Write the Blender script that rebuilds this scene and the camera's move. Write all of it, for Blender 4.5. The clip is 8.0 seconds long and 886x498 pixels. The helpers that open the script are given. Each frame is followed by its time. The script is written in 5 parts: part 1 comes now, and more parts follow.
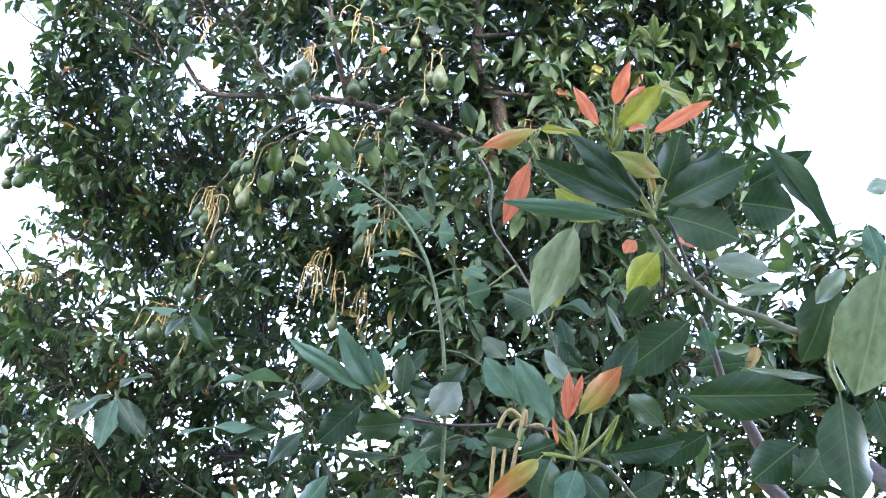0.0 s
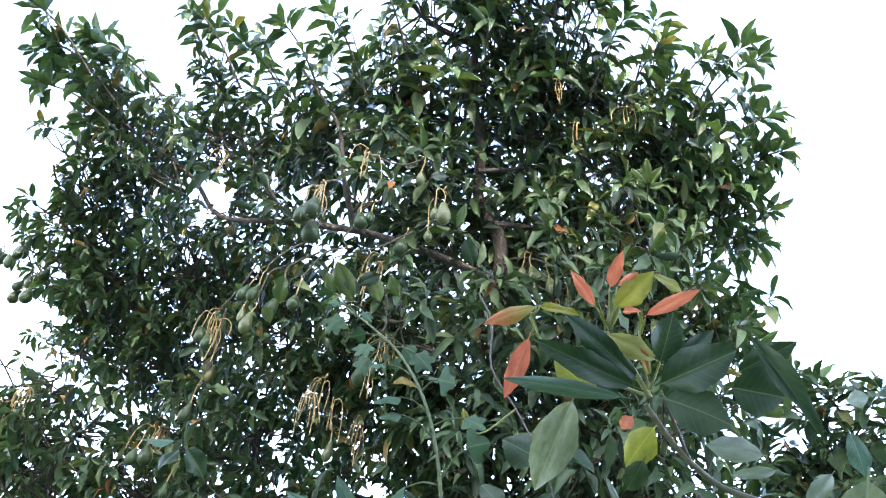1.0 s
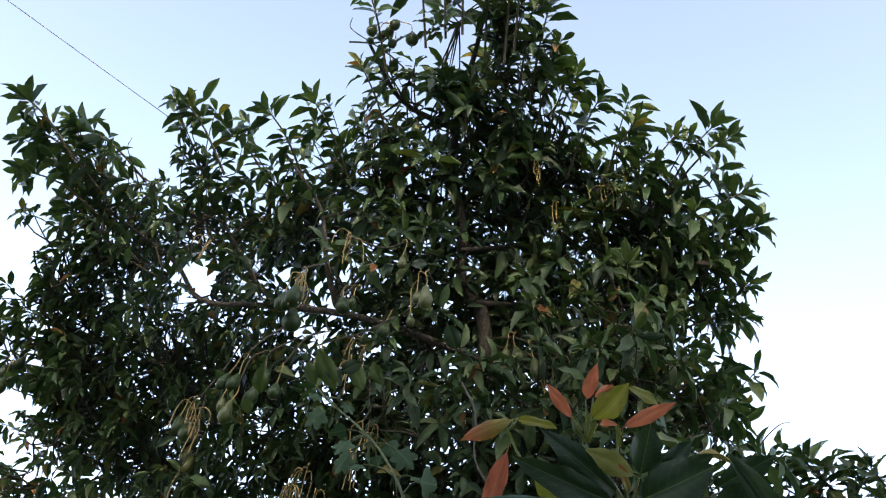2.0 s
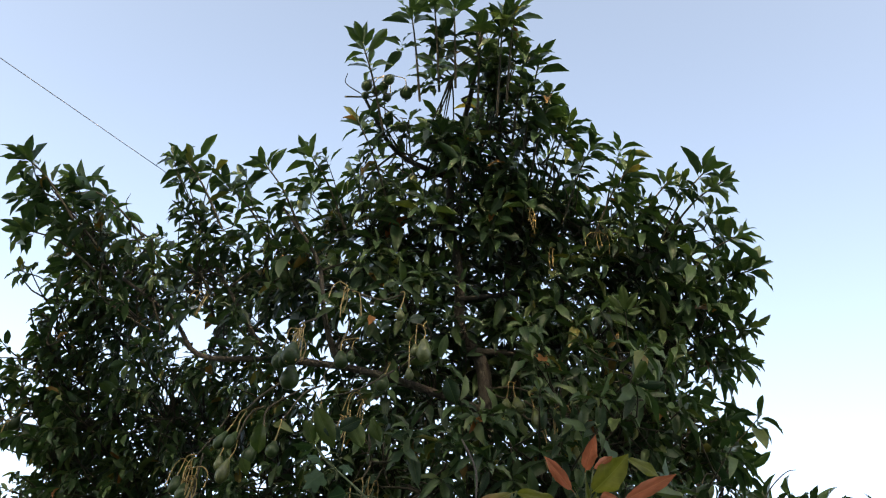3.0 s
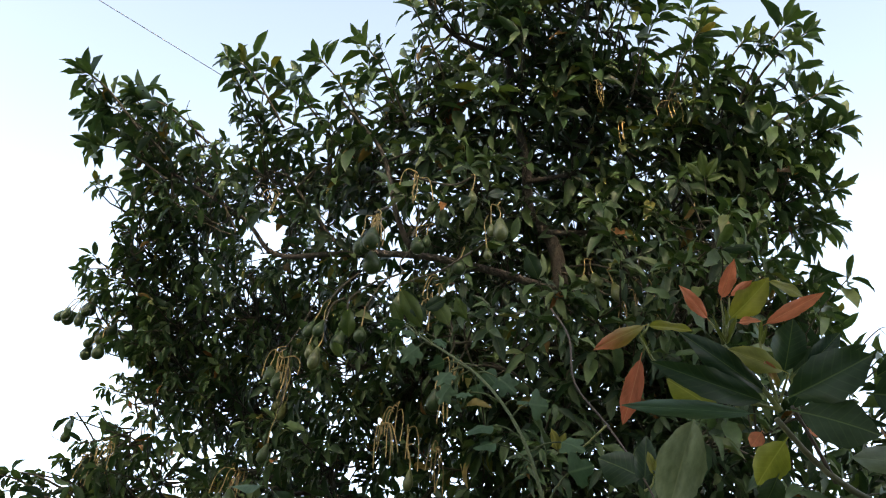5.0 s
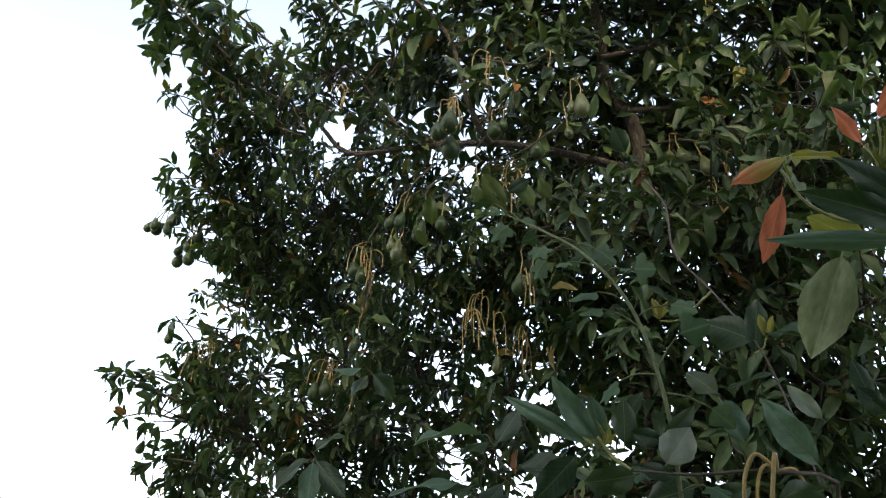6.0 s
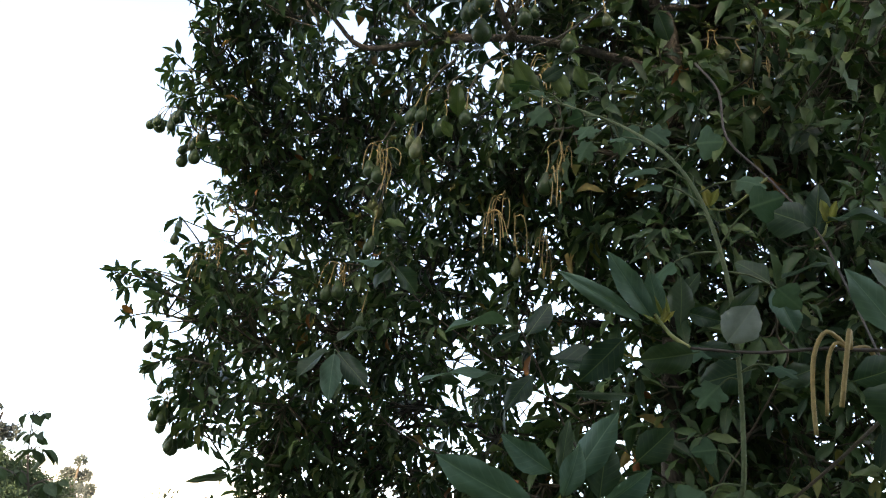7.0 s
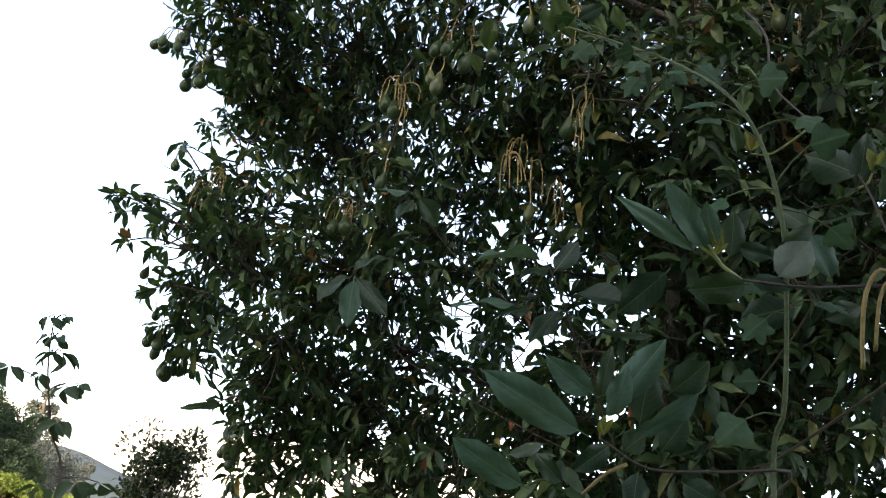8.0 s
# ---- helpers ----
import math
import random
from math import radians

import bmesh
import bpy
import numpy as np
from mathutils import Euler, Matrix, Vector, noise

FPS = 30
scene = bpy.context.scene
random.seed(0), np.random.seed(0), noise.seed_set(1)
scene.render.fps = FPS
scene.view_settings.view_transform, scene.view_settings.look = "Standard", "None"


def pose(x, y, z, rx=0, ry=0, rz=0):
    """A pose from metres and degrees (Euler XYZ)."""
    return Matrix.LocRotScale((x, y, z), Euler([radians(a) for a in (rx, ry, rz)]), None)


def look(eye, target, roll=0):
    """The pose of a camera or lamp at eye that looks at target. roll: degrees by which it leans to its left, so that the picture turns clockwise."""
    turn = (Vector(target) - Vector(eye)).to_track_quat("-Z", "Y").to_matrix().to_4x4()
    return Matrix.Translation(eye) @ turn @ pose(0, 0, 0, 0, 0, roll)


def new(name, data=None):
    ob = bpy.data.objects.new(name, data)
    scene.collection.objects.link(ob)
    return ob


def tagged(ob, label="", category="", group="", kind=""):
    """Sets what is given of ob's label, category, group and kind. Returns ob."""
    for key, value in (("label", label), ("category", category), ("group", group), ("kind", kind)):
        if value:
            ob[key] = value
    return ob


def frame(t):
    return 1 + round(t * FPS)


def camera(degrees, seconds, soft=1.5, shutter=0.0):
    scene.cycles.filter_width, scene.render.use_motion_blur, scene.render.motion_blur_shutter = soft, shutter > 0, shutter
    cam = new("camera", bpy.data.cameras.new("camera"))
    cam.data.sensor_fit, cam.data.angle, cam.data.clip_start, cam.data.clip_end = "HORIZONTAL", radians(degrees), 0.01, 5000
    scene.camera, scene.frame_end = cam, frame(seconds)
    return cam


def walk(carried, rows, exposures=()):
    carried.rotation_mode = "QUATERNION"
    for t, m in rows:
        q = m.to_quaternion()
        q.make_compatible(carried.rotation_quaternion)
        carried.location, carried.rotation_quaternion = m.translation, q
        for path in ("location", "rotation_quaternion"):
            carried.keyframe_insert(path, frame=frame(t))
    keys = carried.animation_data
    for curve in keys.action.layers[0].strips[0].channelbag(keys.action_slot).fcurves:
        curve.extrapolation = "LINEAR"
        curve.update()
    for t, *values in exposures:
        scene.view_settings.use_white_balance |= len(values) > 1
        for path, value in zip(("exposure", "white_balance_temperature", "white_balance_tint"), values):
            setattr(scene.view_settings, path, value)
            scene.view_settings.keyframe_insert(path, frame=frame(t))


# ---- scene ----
cam = camera(68.0, 8.0, soft=1.15)
PATH = [
    (0, (0.148, 0.029, 1.588), (0.005, 1.775, 2.553), 6.1),
    (0.5, (0.133, -0.026, 1.617), (-0.024, 1.621, 2.741), 7.9),
    (1, (0.135, -0.073, 1.645), (-0.028, 1.49, 2.882), 8.3),
    (1.5, (0.137, -0.111, 1.667), (0.01, 1.392, 2.981), 6.9),
    (2, (0.151, -0.128, 1.702), (0.015, 1.302, 3.094), 6.9),
    (3.5, (0.156, -0.184, 1.735), (0.022, 1.148, 3.221), 5.7),
    (4, (0.126, -0.185, 1.706), (-0.006, 1.176, 3.165), 5.8),
    (4.2, (0.118, -0.161, 1.711), (-0.039, 1.236, 3.133), 6.6),
    (5.3, (0.014, -0.053, 1.661), (-0.332, 1.525, 2.839), 4.6),
    (5.5, (0.002, -0.035, 1.65), (-0.393, 1.574, 2.77), 4.9),
    (6, (-0.058, 0.001, 1.63), (-0.534, 1.661, 2.638), 4.9),
    (6.5, (-0.133, 0.05, 1.6), (-0.626, 1.763, 2.505), 5.5),
    (7, (-0.204, 0.133, 1.552), (-0.671, 1.898, 2.369), 5.9),
    (7.5, (-0.206, 0.126, 1.52), (-0.712, 1.922, 2.238), 5.7),
    (8, (-0.363, 0.155, 1.458), (-0.76, 1.982, 2.168), 8.6),
]
EXPOSURES = [(0.0, 5.9, 7100, 16), (0.5, 5.95, 7000, 16), (1.0, 5.5, 7200, 13), (1.5, 4.8, 7500, 11), (2.0, 3.8, 8500, 10), (3.5, 3.52, 9700, 6), (4.2, 3.55, 9800, 6), (5.5, 3.98, 10000, 9), (6.5, 3.95, 9500, 8), (8.0, 3.85, 8900, 8)]
walk(cam, [(t, look(eye, target, roll)) for t, eye, target, roll in PATH], EXPOSURES)

# ---- sky and light: a clear evening after the sun has left the garden ----
SUN_UP, SUN_TURN = radians(10), radians(178)
world = bpy.data.worlds.new("evening_sky")
scene.world = world
world.use_nodes = True
wn = world.node_tree.nodes
sky = wn.new("ShaderNodeTexSky")
sky.sky_type, sky.sun_disc = "NISHITA", False
sky.sun_elevation, sky.sun_rotation = SUN_UP, SUN_TURN
sky.altitude, sky.air_density, sky.dust_density, sky.ozone_density = 900, 0.36, 6.0, 0.7
wn["Background"].inputs["Strength"].default_value = 0.15
world.node_tree.links.new(sky.outputs["Color"], wn["Background"].inputs["Color"])
sun_data = bpy.data.lights.new("sun", "SUN")
sun_data.energy, sun_data.angle, sun_data.color = 0.012, radians(60), (1.0, 0.95, 0.9)
sun = new("sun", sun_data)
sun_way = Vector((math.sin(SUN_TURN) * math.cos(SUN_UP), math.cos(SUN_TURN) * math.cos(SUN_UP), math.sin(SUN_UP)))
sun.matrix_world = look((0, 0, 30), Vector((0, 0, 30)) - sun_way)


# ---- materials ----
def material(name):
    m = bpy.data.materials.new(name)
    m.use_nodes = True
    t = m.node_tree
    return m, t, t.nodes["Principled BSDF"]


def node(t, kind, **values):
    n = t.nodes.new(kind)
    for key, value in values.items():
        n.inputs[key.replace("_", " ")].default_value = value
    return n


def ramp(t, source, stops):
    n = t.nodes.new("ShaderNodeValToRGB")
    els = n.color_ramp.elements
    while len(els) < len(stops):
        els.new(0.5)
    for e, (at, c) in zip(els, stops):
        e.position, e.color = at, (*c, 1)
    t.links.new(source, n.inputs[0])
    return n.outputs[0]


def mix(t, kind, fac, a, b):
    n = t.nodes.new("ShaderNodeMix")
    n.data_type, n.blend_type = "RGBA", kind
    for socket, value in ((n.inputs[0], fac), (n.inputs[6], a), (n.inputs[7], b)):
        if isinstance(value, bpy.types.NodeSocket):
            t.links.new(value, socket)
        elif isinstance(value, tuple):
            socket.default_value = (*value, 1)
        else:
            socket.default_value = value
    return n.outputs[2]


def maths(t, kind, a, b=0.0, c=0.0):
    n = t.nodes.new("ShaderNodeMath")
    n.operation = kind
    for socket, value in zip(n.inputs, (a, b, c)):
        if isinstance(value, bpy.types.NodeSocket):
            t.links.new(value, socket)
        else:
            socket.default_value = value
    return n.outputs[0]


def leaf_material(name, stops, vein, rough=0.42, through_light=0.17, islands=True, tip=None, blotch=3.0, glow=(1.3, 1.5, 0.6), shine=0.24):
    """A leaf blade: colour by leaf, a pale midrib and side veins from its own map, blotches, gloss and light through it."""
    m, t, p = material(name)
    uv = t.nodes.new("ShaderNodeUVMap")
    part_uv = t.nodes.new("ShaderNodeSeparateXYZ")
    t.links.new(uv.outputs[0], part_uv.inputs[0])
    u, v = part_uv.outputs[0], part_uv.outputs[1]
    if islands:
        rnd = t.nodes.new("ShaderNodeNewGeometry").outputs["Random Per Island"]
    else:
        rnd = t.nodes.new("ShaderNodeObjectInfo").outputs["Random"]
    base = ramp(t, rnd, stops)
    if tip:
        base = mix(t, "MIX", ramp(t, v, [(0.25, (0, 0, 0)), (0.85, (1, 1, 1))]), base, tip)
    geo = t.nodes.new("ShaderNodeTexCoord")
    blot = node(t, "ShaderNodeTexNoise", Scale=blotch, Detail=3.0)
    t.links.new(geo.outputs["Object"], blot.inputs["Vector"])
    base = mix(t, "MULTIPLY", 0.75, base, ramp(t, blot.outputs[0], [(0.3, (0.6, 0.62, 0.5)), (0.7, (1.25, 1.2, 1.15))]))
    spot = node(t, "ShaderNodeTexNoise", Scale=60.0, Detail=2.0)
    t.links.new(geo.outputs["Object"], spot.inputs["Vector"])
    base = mix(t, "MIX", ramp(t, spot.outputs[0], [(0.74, (0, 0, 0)), (0.8, (0.45, 0.45, 0.45))]), base, (0.12, 0.08, 0.03))
    off = maths(t, "ABSOLUTE", maths(t, "SUBTRACT", u, 0.5))
    rib = ramp(t, off, [(0.006, (0.5, 0.5, 0.5)), (0.022, (0, 0, 0))])
    side = maths(t, "FRACT", maths(t, "MULTIPLY", maths(t, "SUBTRACT", v, maths(t, "MULTIPLY", off, 0.45)), 9.0))
    side = ramp(t, maths(t, "ABSOLUTE", maths(t, "SUBTRACT", side, 0.5)), [(0.02, (0.1, 0.1, 0.1)), (0.12, (0, 0, 0))])
    lines = maths(t, "MAXIMUM", rib, side)
    base = mix(t, "MIX", lines, base, vein)
    t.links.new(base, p.inputs["Base Color"])
    p.inputs["Roughness"].default_value = rough
    p.inputs["Specular IOR Level"].default_value = shine
    bump = node(t, "ShaderNodeBump", Strength=0.25, Distance=0.004)
    t.links.new(maths(t, "ADD", maths(t, "MULTIPLY", lines, -0.7), blot.outputs[0]), bump.inputs["Height"])
    t.links.new(bump.outputs[0], p.inputs["Normal"])
    lucent = t.nodes.new("ShaderNodeBsdfTranslucent")
    t.links.new(mix(t, "MULTIPLY", 1.0, base, glow), lucent.inputs[0])
    shader = t.nodes.new("ShaderNodeMixShader")
    shader.inputs[0].default_value = through_light
    t.links.new(p.outputs[0], shader.inputs[1])
    t.links.new(lucent.outputs[0], shader.inputs[2])
    t.links.new(shader.outputs[0], t.nodes["Material Output"].inputs[0])
    return m


GREENS = [(0.0, (0.014, 0.036, 0.021)), (0.3, (0.026, 0.058, 0.030)), (0.6, (0.040, 0.080, 0.037)), (0.85, (0.062, 0.108, 0.048)), (0.968, (0.088, 0.122, 0.052)),
          (0.986, (0.171, 0.150, 0.046)), (0.995, (0.201, 0.115, 0.046)), (1.0, (0.252, 0.085, 0.040))]
FRESH = [(0.0, (0.016, 0.038, 0.024)), (0.5, (0.022, 0.047, 0.026)), (1.0, (0.032, 0.057, 0.030))]
foliage_mat = leaf_material("avocado_foliage", GREENS, (0.090, 0.120, 0.053), blotch=25.0)
leaf_mat = leaf_material("avocado_leaf", GREENS, (0.105, 0.135, 0.060), islands=False)
near_mat = leaf_material("broad_avocado_leaf", FRESH, (0.130, 0.178, 0.076), islands=False, rough=0.38, shine=0.28)
pale_mat = leaf_material("pale_leaf_underside", [(0.0, (0.047, 0.100, 0.078)), (1.0, (0.078, 0.137, 0.102))], (0.18, 0.26, 0.18), islands=False, rough=0.55)
red_mat = leaf_material("young_red_leaf", [(0.0, (0.46, 0.135, 0.082)), (1.0, (0.53, 0.2, 0.12))], (0.62, 0.33, 0.18), islands=False, rough=0.45, through_light=0.38, glow=(1.3, 1.0, 0.8))
olive_mat = leaf_material("young_olive_leaf", [(0.0, (0.175, 0.175, 0.044)), (1.0, (0.225, 0.194, 0.050))], (0.338, 0.312, 0.110), islands=False, through_light=0.35)
blush_mat = leaf_material("blushing_leaf", [(0.0, (0.240, 0.192, 0.055)), (1.0, (0.264, 0.216, 0.055))], (0.408, 0.312, 0.110), islands=False, tip=(0.408, 0.108, 0.055))
# Glaucous underside, with the sky's pale reflection put into its colour too.
glaucous_sheen_mat = leaf_material("glaucous_sky_sheen_underside", [(0.0, (0.160, 0.196, 0.184)), (1.0, (0.216, 0.240, 0.246))], (0.240, 0.272, 0.221), islands=False, rough=0.5)
sprout_mat = leaf_material("new_yellow_green_leaf", [(0.0, (0.15, 0.18, 0.055)), (1.0, (0.22, 0.24, 0.08))], (0.36, 0.36, 0.15), islands=False, rough=0.45)
lime_mat = leaf_material("yellow_green_leaf", [(0.0, (0.055, 0.092, 0.030)), (1.0, (0.085, 0.12, 0.040))], (0.14, 0.17, 0.07), islands=False, through_light=0.25)
grey_mat = leaf_material("olive_grey_leaf_underside", [(0.0, (0.105, 0.13, 0.078)), (1.0, (0.14, 0.165, 0.1))], (0.2, 0.225, 0.14), islands=False, rough=0.5, blotch=9.0)
vine_mat = leaf_material("vine_leaf", [(0.0, (0.026, 0.062, 0.036)), (1.0, (0.05, 0.098, 0.055))], (0.08, 0.13, 0.075), islands=False, rough=0.65, shine=0.22)
sapling_mat = leaf_material("sapling_leaf", [(0.0, (0.05, 0.085, 0.05)), (1.0, (0.08, 0.12, 0.07))], (0.11, 0.15, 0.09), islands=False, rough=0.6)
bush_mat = leaf_material("shrub_leaf", [(0.0, (0.013, 0.026, 0.012)), (0.8, (0.021, 0.039, 0.020)), (1.0, (0.047, 0.039, 0.021))], (0.025, 0.047, 0.025))
wood_leaf_mat = leaf_material("woodland_leaf", [(0.0, (0.026, 0.044, 0.030)), (1.0, (0.038, 0.060, 0.042))], (0.036, 0.055, 0.045), rough=0.9, shine=0.08)
# Haze of distance is painted in: paler, bluer leaves for the farther trees.
haze_tint_leaf_mat = leaf_material("haze_tinted_woodland_leaf", [(0.0, (0.055, 0.068, 0.078)), (1.0, (0.07, 0.085, 0.097))], (0.07, 0.085, 0.095), rough=0.9, shine=0.08)
meadow_leaf_mat = leaf_material("bright_shrub_leaf", [(0.0, (0.052, 0.085, 0.02)), (1.0, (0.078, 0.115, 0.03))], (0.08, 0.115, 0.04), rough=0.6)


def rough_material(name, dark, light, scale, rough=0.8, relief=0.4, stretch=(1, 1, 1), distance=0.01):
    m, t, p = material(name)
    co = t.nodes.new("ShaderNodeTexCoord")
    mp = t.nodes.new("ShaderNodeMapping")
    mp.inputs["Scale"].default_value = stretch
    t.links.new(co.outputs["Object"], mp.inputs[0])
    fine = node(t, "ShaderNodeTexNoise", Scale=scale, Detail=6.0, Roughness=0.65)
    wide = node(t, "ShaderNodeTexNoise", Scale=scale * 0.13, Detail=3.0)
    t.links.new(mp.outputs[0], fine.inputs["Vector"])
    t.links.new(mp.outputs[0], wide.inputs["Vector"])
    base = ramp(t, fine.outputs[0], [(0.3, dark), (0.72, light)])
    base = mix(t, "MULTIPLY", 0.8, base, ramp(t, wide.outputs[0], [(0.35, (0.65, 0.68, 0.62)), (0.65, (1.15, 1.1, 1.1))]))
    t.links.new(base, p.inputs["Base Color"])
    p.inputs["Roughness"].default_value = rough
    bump = node(t, "ShaderNodeBump", Strength=relief, Distance=distance)
    t.links.new(fine.outputs[0], bump.inputs["Height"])
    t.links.new(bump.outputs[0], p.inputs["Normal"])
    return m


bark_mat = rough_material("avocado_bark", (0.022, 0.018, 0.015), (0.08, 0.065, 0.054), 38, relief=1.0, distance=0.02, stretch=(1, 1, 0.35))
twig_mat = rough_material("twig_bark", (0.024, 0.022, 0.015), (0.065, 0.054, 0.036), 70)
shoot_mat = rough_material("green_shoot", (0.12, 0.145, 0.045), (0.27, 0.285, 0.1), 60, rough=0.5)
purple_mat = rough_material("brown_purple_stem", (0.036, 0.025, 0.02), (0.075, 0.054, 0.042), 60, rough=0.6)
olive_bark_mat = rough_material("olive_bark", (0.055, 0.058, 0.03), (0.125, 0.125, 0.062), 70, rough=0.6)
vine_stem_mat = rough_material("vine_stem", (0.045, 0.066, 0.026), (0.1, 0.126, 0.055), 55, rough=0.8)
stalk_mat = rough_material("fruit_stalk", (0.18, 0.13, 0.045), (0.36, 0.25, 0.095), 80, rough=0.6)
fruit_mat = rough_material("avocado_skin", (0.016, 0.035, 0.014), (0.041, 0.069, 0.026), 160, rough=0.38, relief=0.25, distance=0.002)
fruit_mat.node_tree.nodes["Principled BSDF"].inputs["Specular IOR Level"].default_value = 0.25
pale_fruit_mat = rough_material("pale_avocado_skin", (0.045, 0.064, 0.02), (0.10, 0.118, 0.04), 120, rough=0.42, relief=0.25, distance=0.002)
ground_mat = rough_material("grassy_ground", (0.04, 0.055, 0.02), (0.12, 0.13, 0.05), 3.0, rough=0.95, relief=0.8, distance=0.05)
# Blue-grey of the distant air is put straight into the ridge's colour.
ridge_mat = rough_material("haze_blue_wooded_ridge", (0.033, 0.056, 0.073), (0.043, 0.069, 0.088), 0.09, rough=1.0)
# Horizon haze painted as near-white colour with a faint glow of its own.
haze_mat = rough_material("glowing_haze_band", (0.66, 0.67, 0.70), (0.7, 0.71, 0.74), 0.01, rough=1.0)
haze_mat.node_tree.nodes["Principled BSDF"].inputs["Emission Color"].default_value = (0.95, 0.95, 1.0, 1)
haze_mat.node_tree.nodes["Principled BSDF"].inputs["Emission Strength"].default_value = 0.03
wall_mat = rough_material("weathered_plaster", (0.5, 0.49, 0.46), (0.63, 0.62, 0.59), 9, rough=0.9)
wire_mat = rough_material("wire_cover", (0.2, 0.2, 0.21), (0.3, 0.3, 0.31), 20)


# ---- builders ----
def part(name, data, mat, parent=None, label=""):
    """Links a mesh, a bmesh or (vertices, faces, map) as one mesh object under a thing or a part."""
    if isinstance(data, bmesh.types.BMesh):
        me = bpy.data.meshes.new(name)
        data.to_mesh(me)
        data.free()
    elif isinstance(data, tuple):
        me = mesh_of(name, *data)
    else:
        me = data
    if mat and not me.materials:
        me.materials.append(mat)
    ob = new(name, me)
    ob.parent = parent
    if label:
        tagged(ob, label)
    return ob


def mesh_of(name, verts, faces, uvs=None, smooth=True):
    me = bpy.data.meshes.new(name)
    me.from_pydata(np.asarray(verts).tolist(), [], np.asarray(faces).tolist() if not isinstance(faces, list) else faces)
    if uvs is not None:
        layer = me.uv_layers.new(name="UVMap")
        loops = np.empty(len(me.loops), dtype=np.int32)
        me.loops.foreach_get("vertex_index", loops)
        layer.data.foreach_set("uv", np.asarray(uvs)[loops].ravel())
    if smooth:
        me.polygons.foreach_set("use_smooth", np.ones(len(me.polygons), dtype=bool))
    me.update()
    return me


def thing(name, at, label, category, group="", kind=""):
    ob = new(name)
    ob.location = at
    ob.empty_display_size = 0.1
    return tagged(ob, label, category, group, kind)


def keep_place(ob, parent):
    """Hangs ob, built in world metres, under its thing."""
    ob.parent = parent
    base = parent.matrix_basis
    if parent.parent:
        base = parent.parent.matrix_basis @ parent.matrix_parent_inverse @ base
    ob.matrix_parent_inverse = base.inverted()
    return ob


def blade(rng, stations=8, wave=0.0, fold=0.16, curl=0.18):
    """One leaf of length 1 along y and width 1 across x, facing z: stalk, folded midrib, curled tip, wavy rim."""
    s = np.r_[0.0, 0.1, np.linspace(0.16, 1.0, stations - 2)]
    b = np.clip((s - 0.1) / 0.9, 0, 1)
    half = 0.5 * np.sin(np.pi * b ** 0.92) ** 0.74 * (1 - 0.3 * b ** 6)
    half = np.maximum(half, np.where(s < 0.13, 0.028, 0.0))
    half[-1] = 0.004
    lean, ph = rng.uniform(-0.12, 0.12), rng.uniform(0, 6)
    bend = curl * rng.uniform(0.4, 1.6)
    verts, uvs = [], []
    for k in range(stations):
        cx = lean * s[k] ** 2
        z = -bend * s[k] ** 2
        for side in (-1, 0, 1):
            w = half[k] * side
            rise = fold * abs(w) * 1.3 + wave * math.sin(ph + 15 * s[k] + 2 * side) * abs(w) * 2
            verts.append((cx + w, s[k] - bend * 0.3 * s[k] ** 3, z + rise))
            uvs.append((0.5 + w, s[k]))
    faces = []
    for k in range(stations - 1):
        a = 3 * k
        faces += [(a, a + 1, a + 4, a + 3), (a + 1, a + 2, a + 5, a + 4)]
    return np.array(verts), np.array(faces), np.array(uvs)


def frames_of(direction, facing):
    """Rotation matrices whose y follows direction and whose z follows facing, for arrays of vectors."""
    y = direction / np.linalg.norm(direction, axis=-1, keepdims=True)
    z = facing - y * (facing * y).sum(-1, keepdims=True)
    z /= np.linalg.norm(z, axis=-1, keepdims=True) + 1e-9
    x = np.cross(y, z)
    return np.stack([x, y, z], axis=-1)


def join(pieces):
    """Joins many (vertices, faces, map) into one."""
    vs, fs, us, n = [], [], [], 0
    for v, f, u in pieces:
        vs.append(v), fs.append(f + n), us.append(u)
        n += len(v)
    return np.concatenate(vs), np.concatenate(fs), np.concatenate(us)


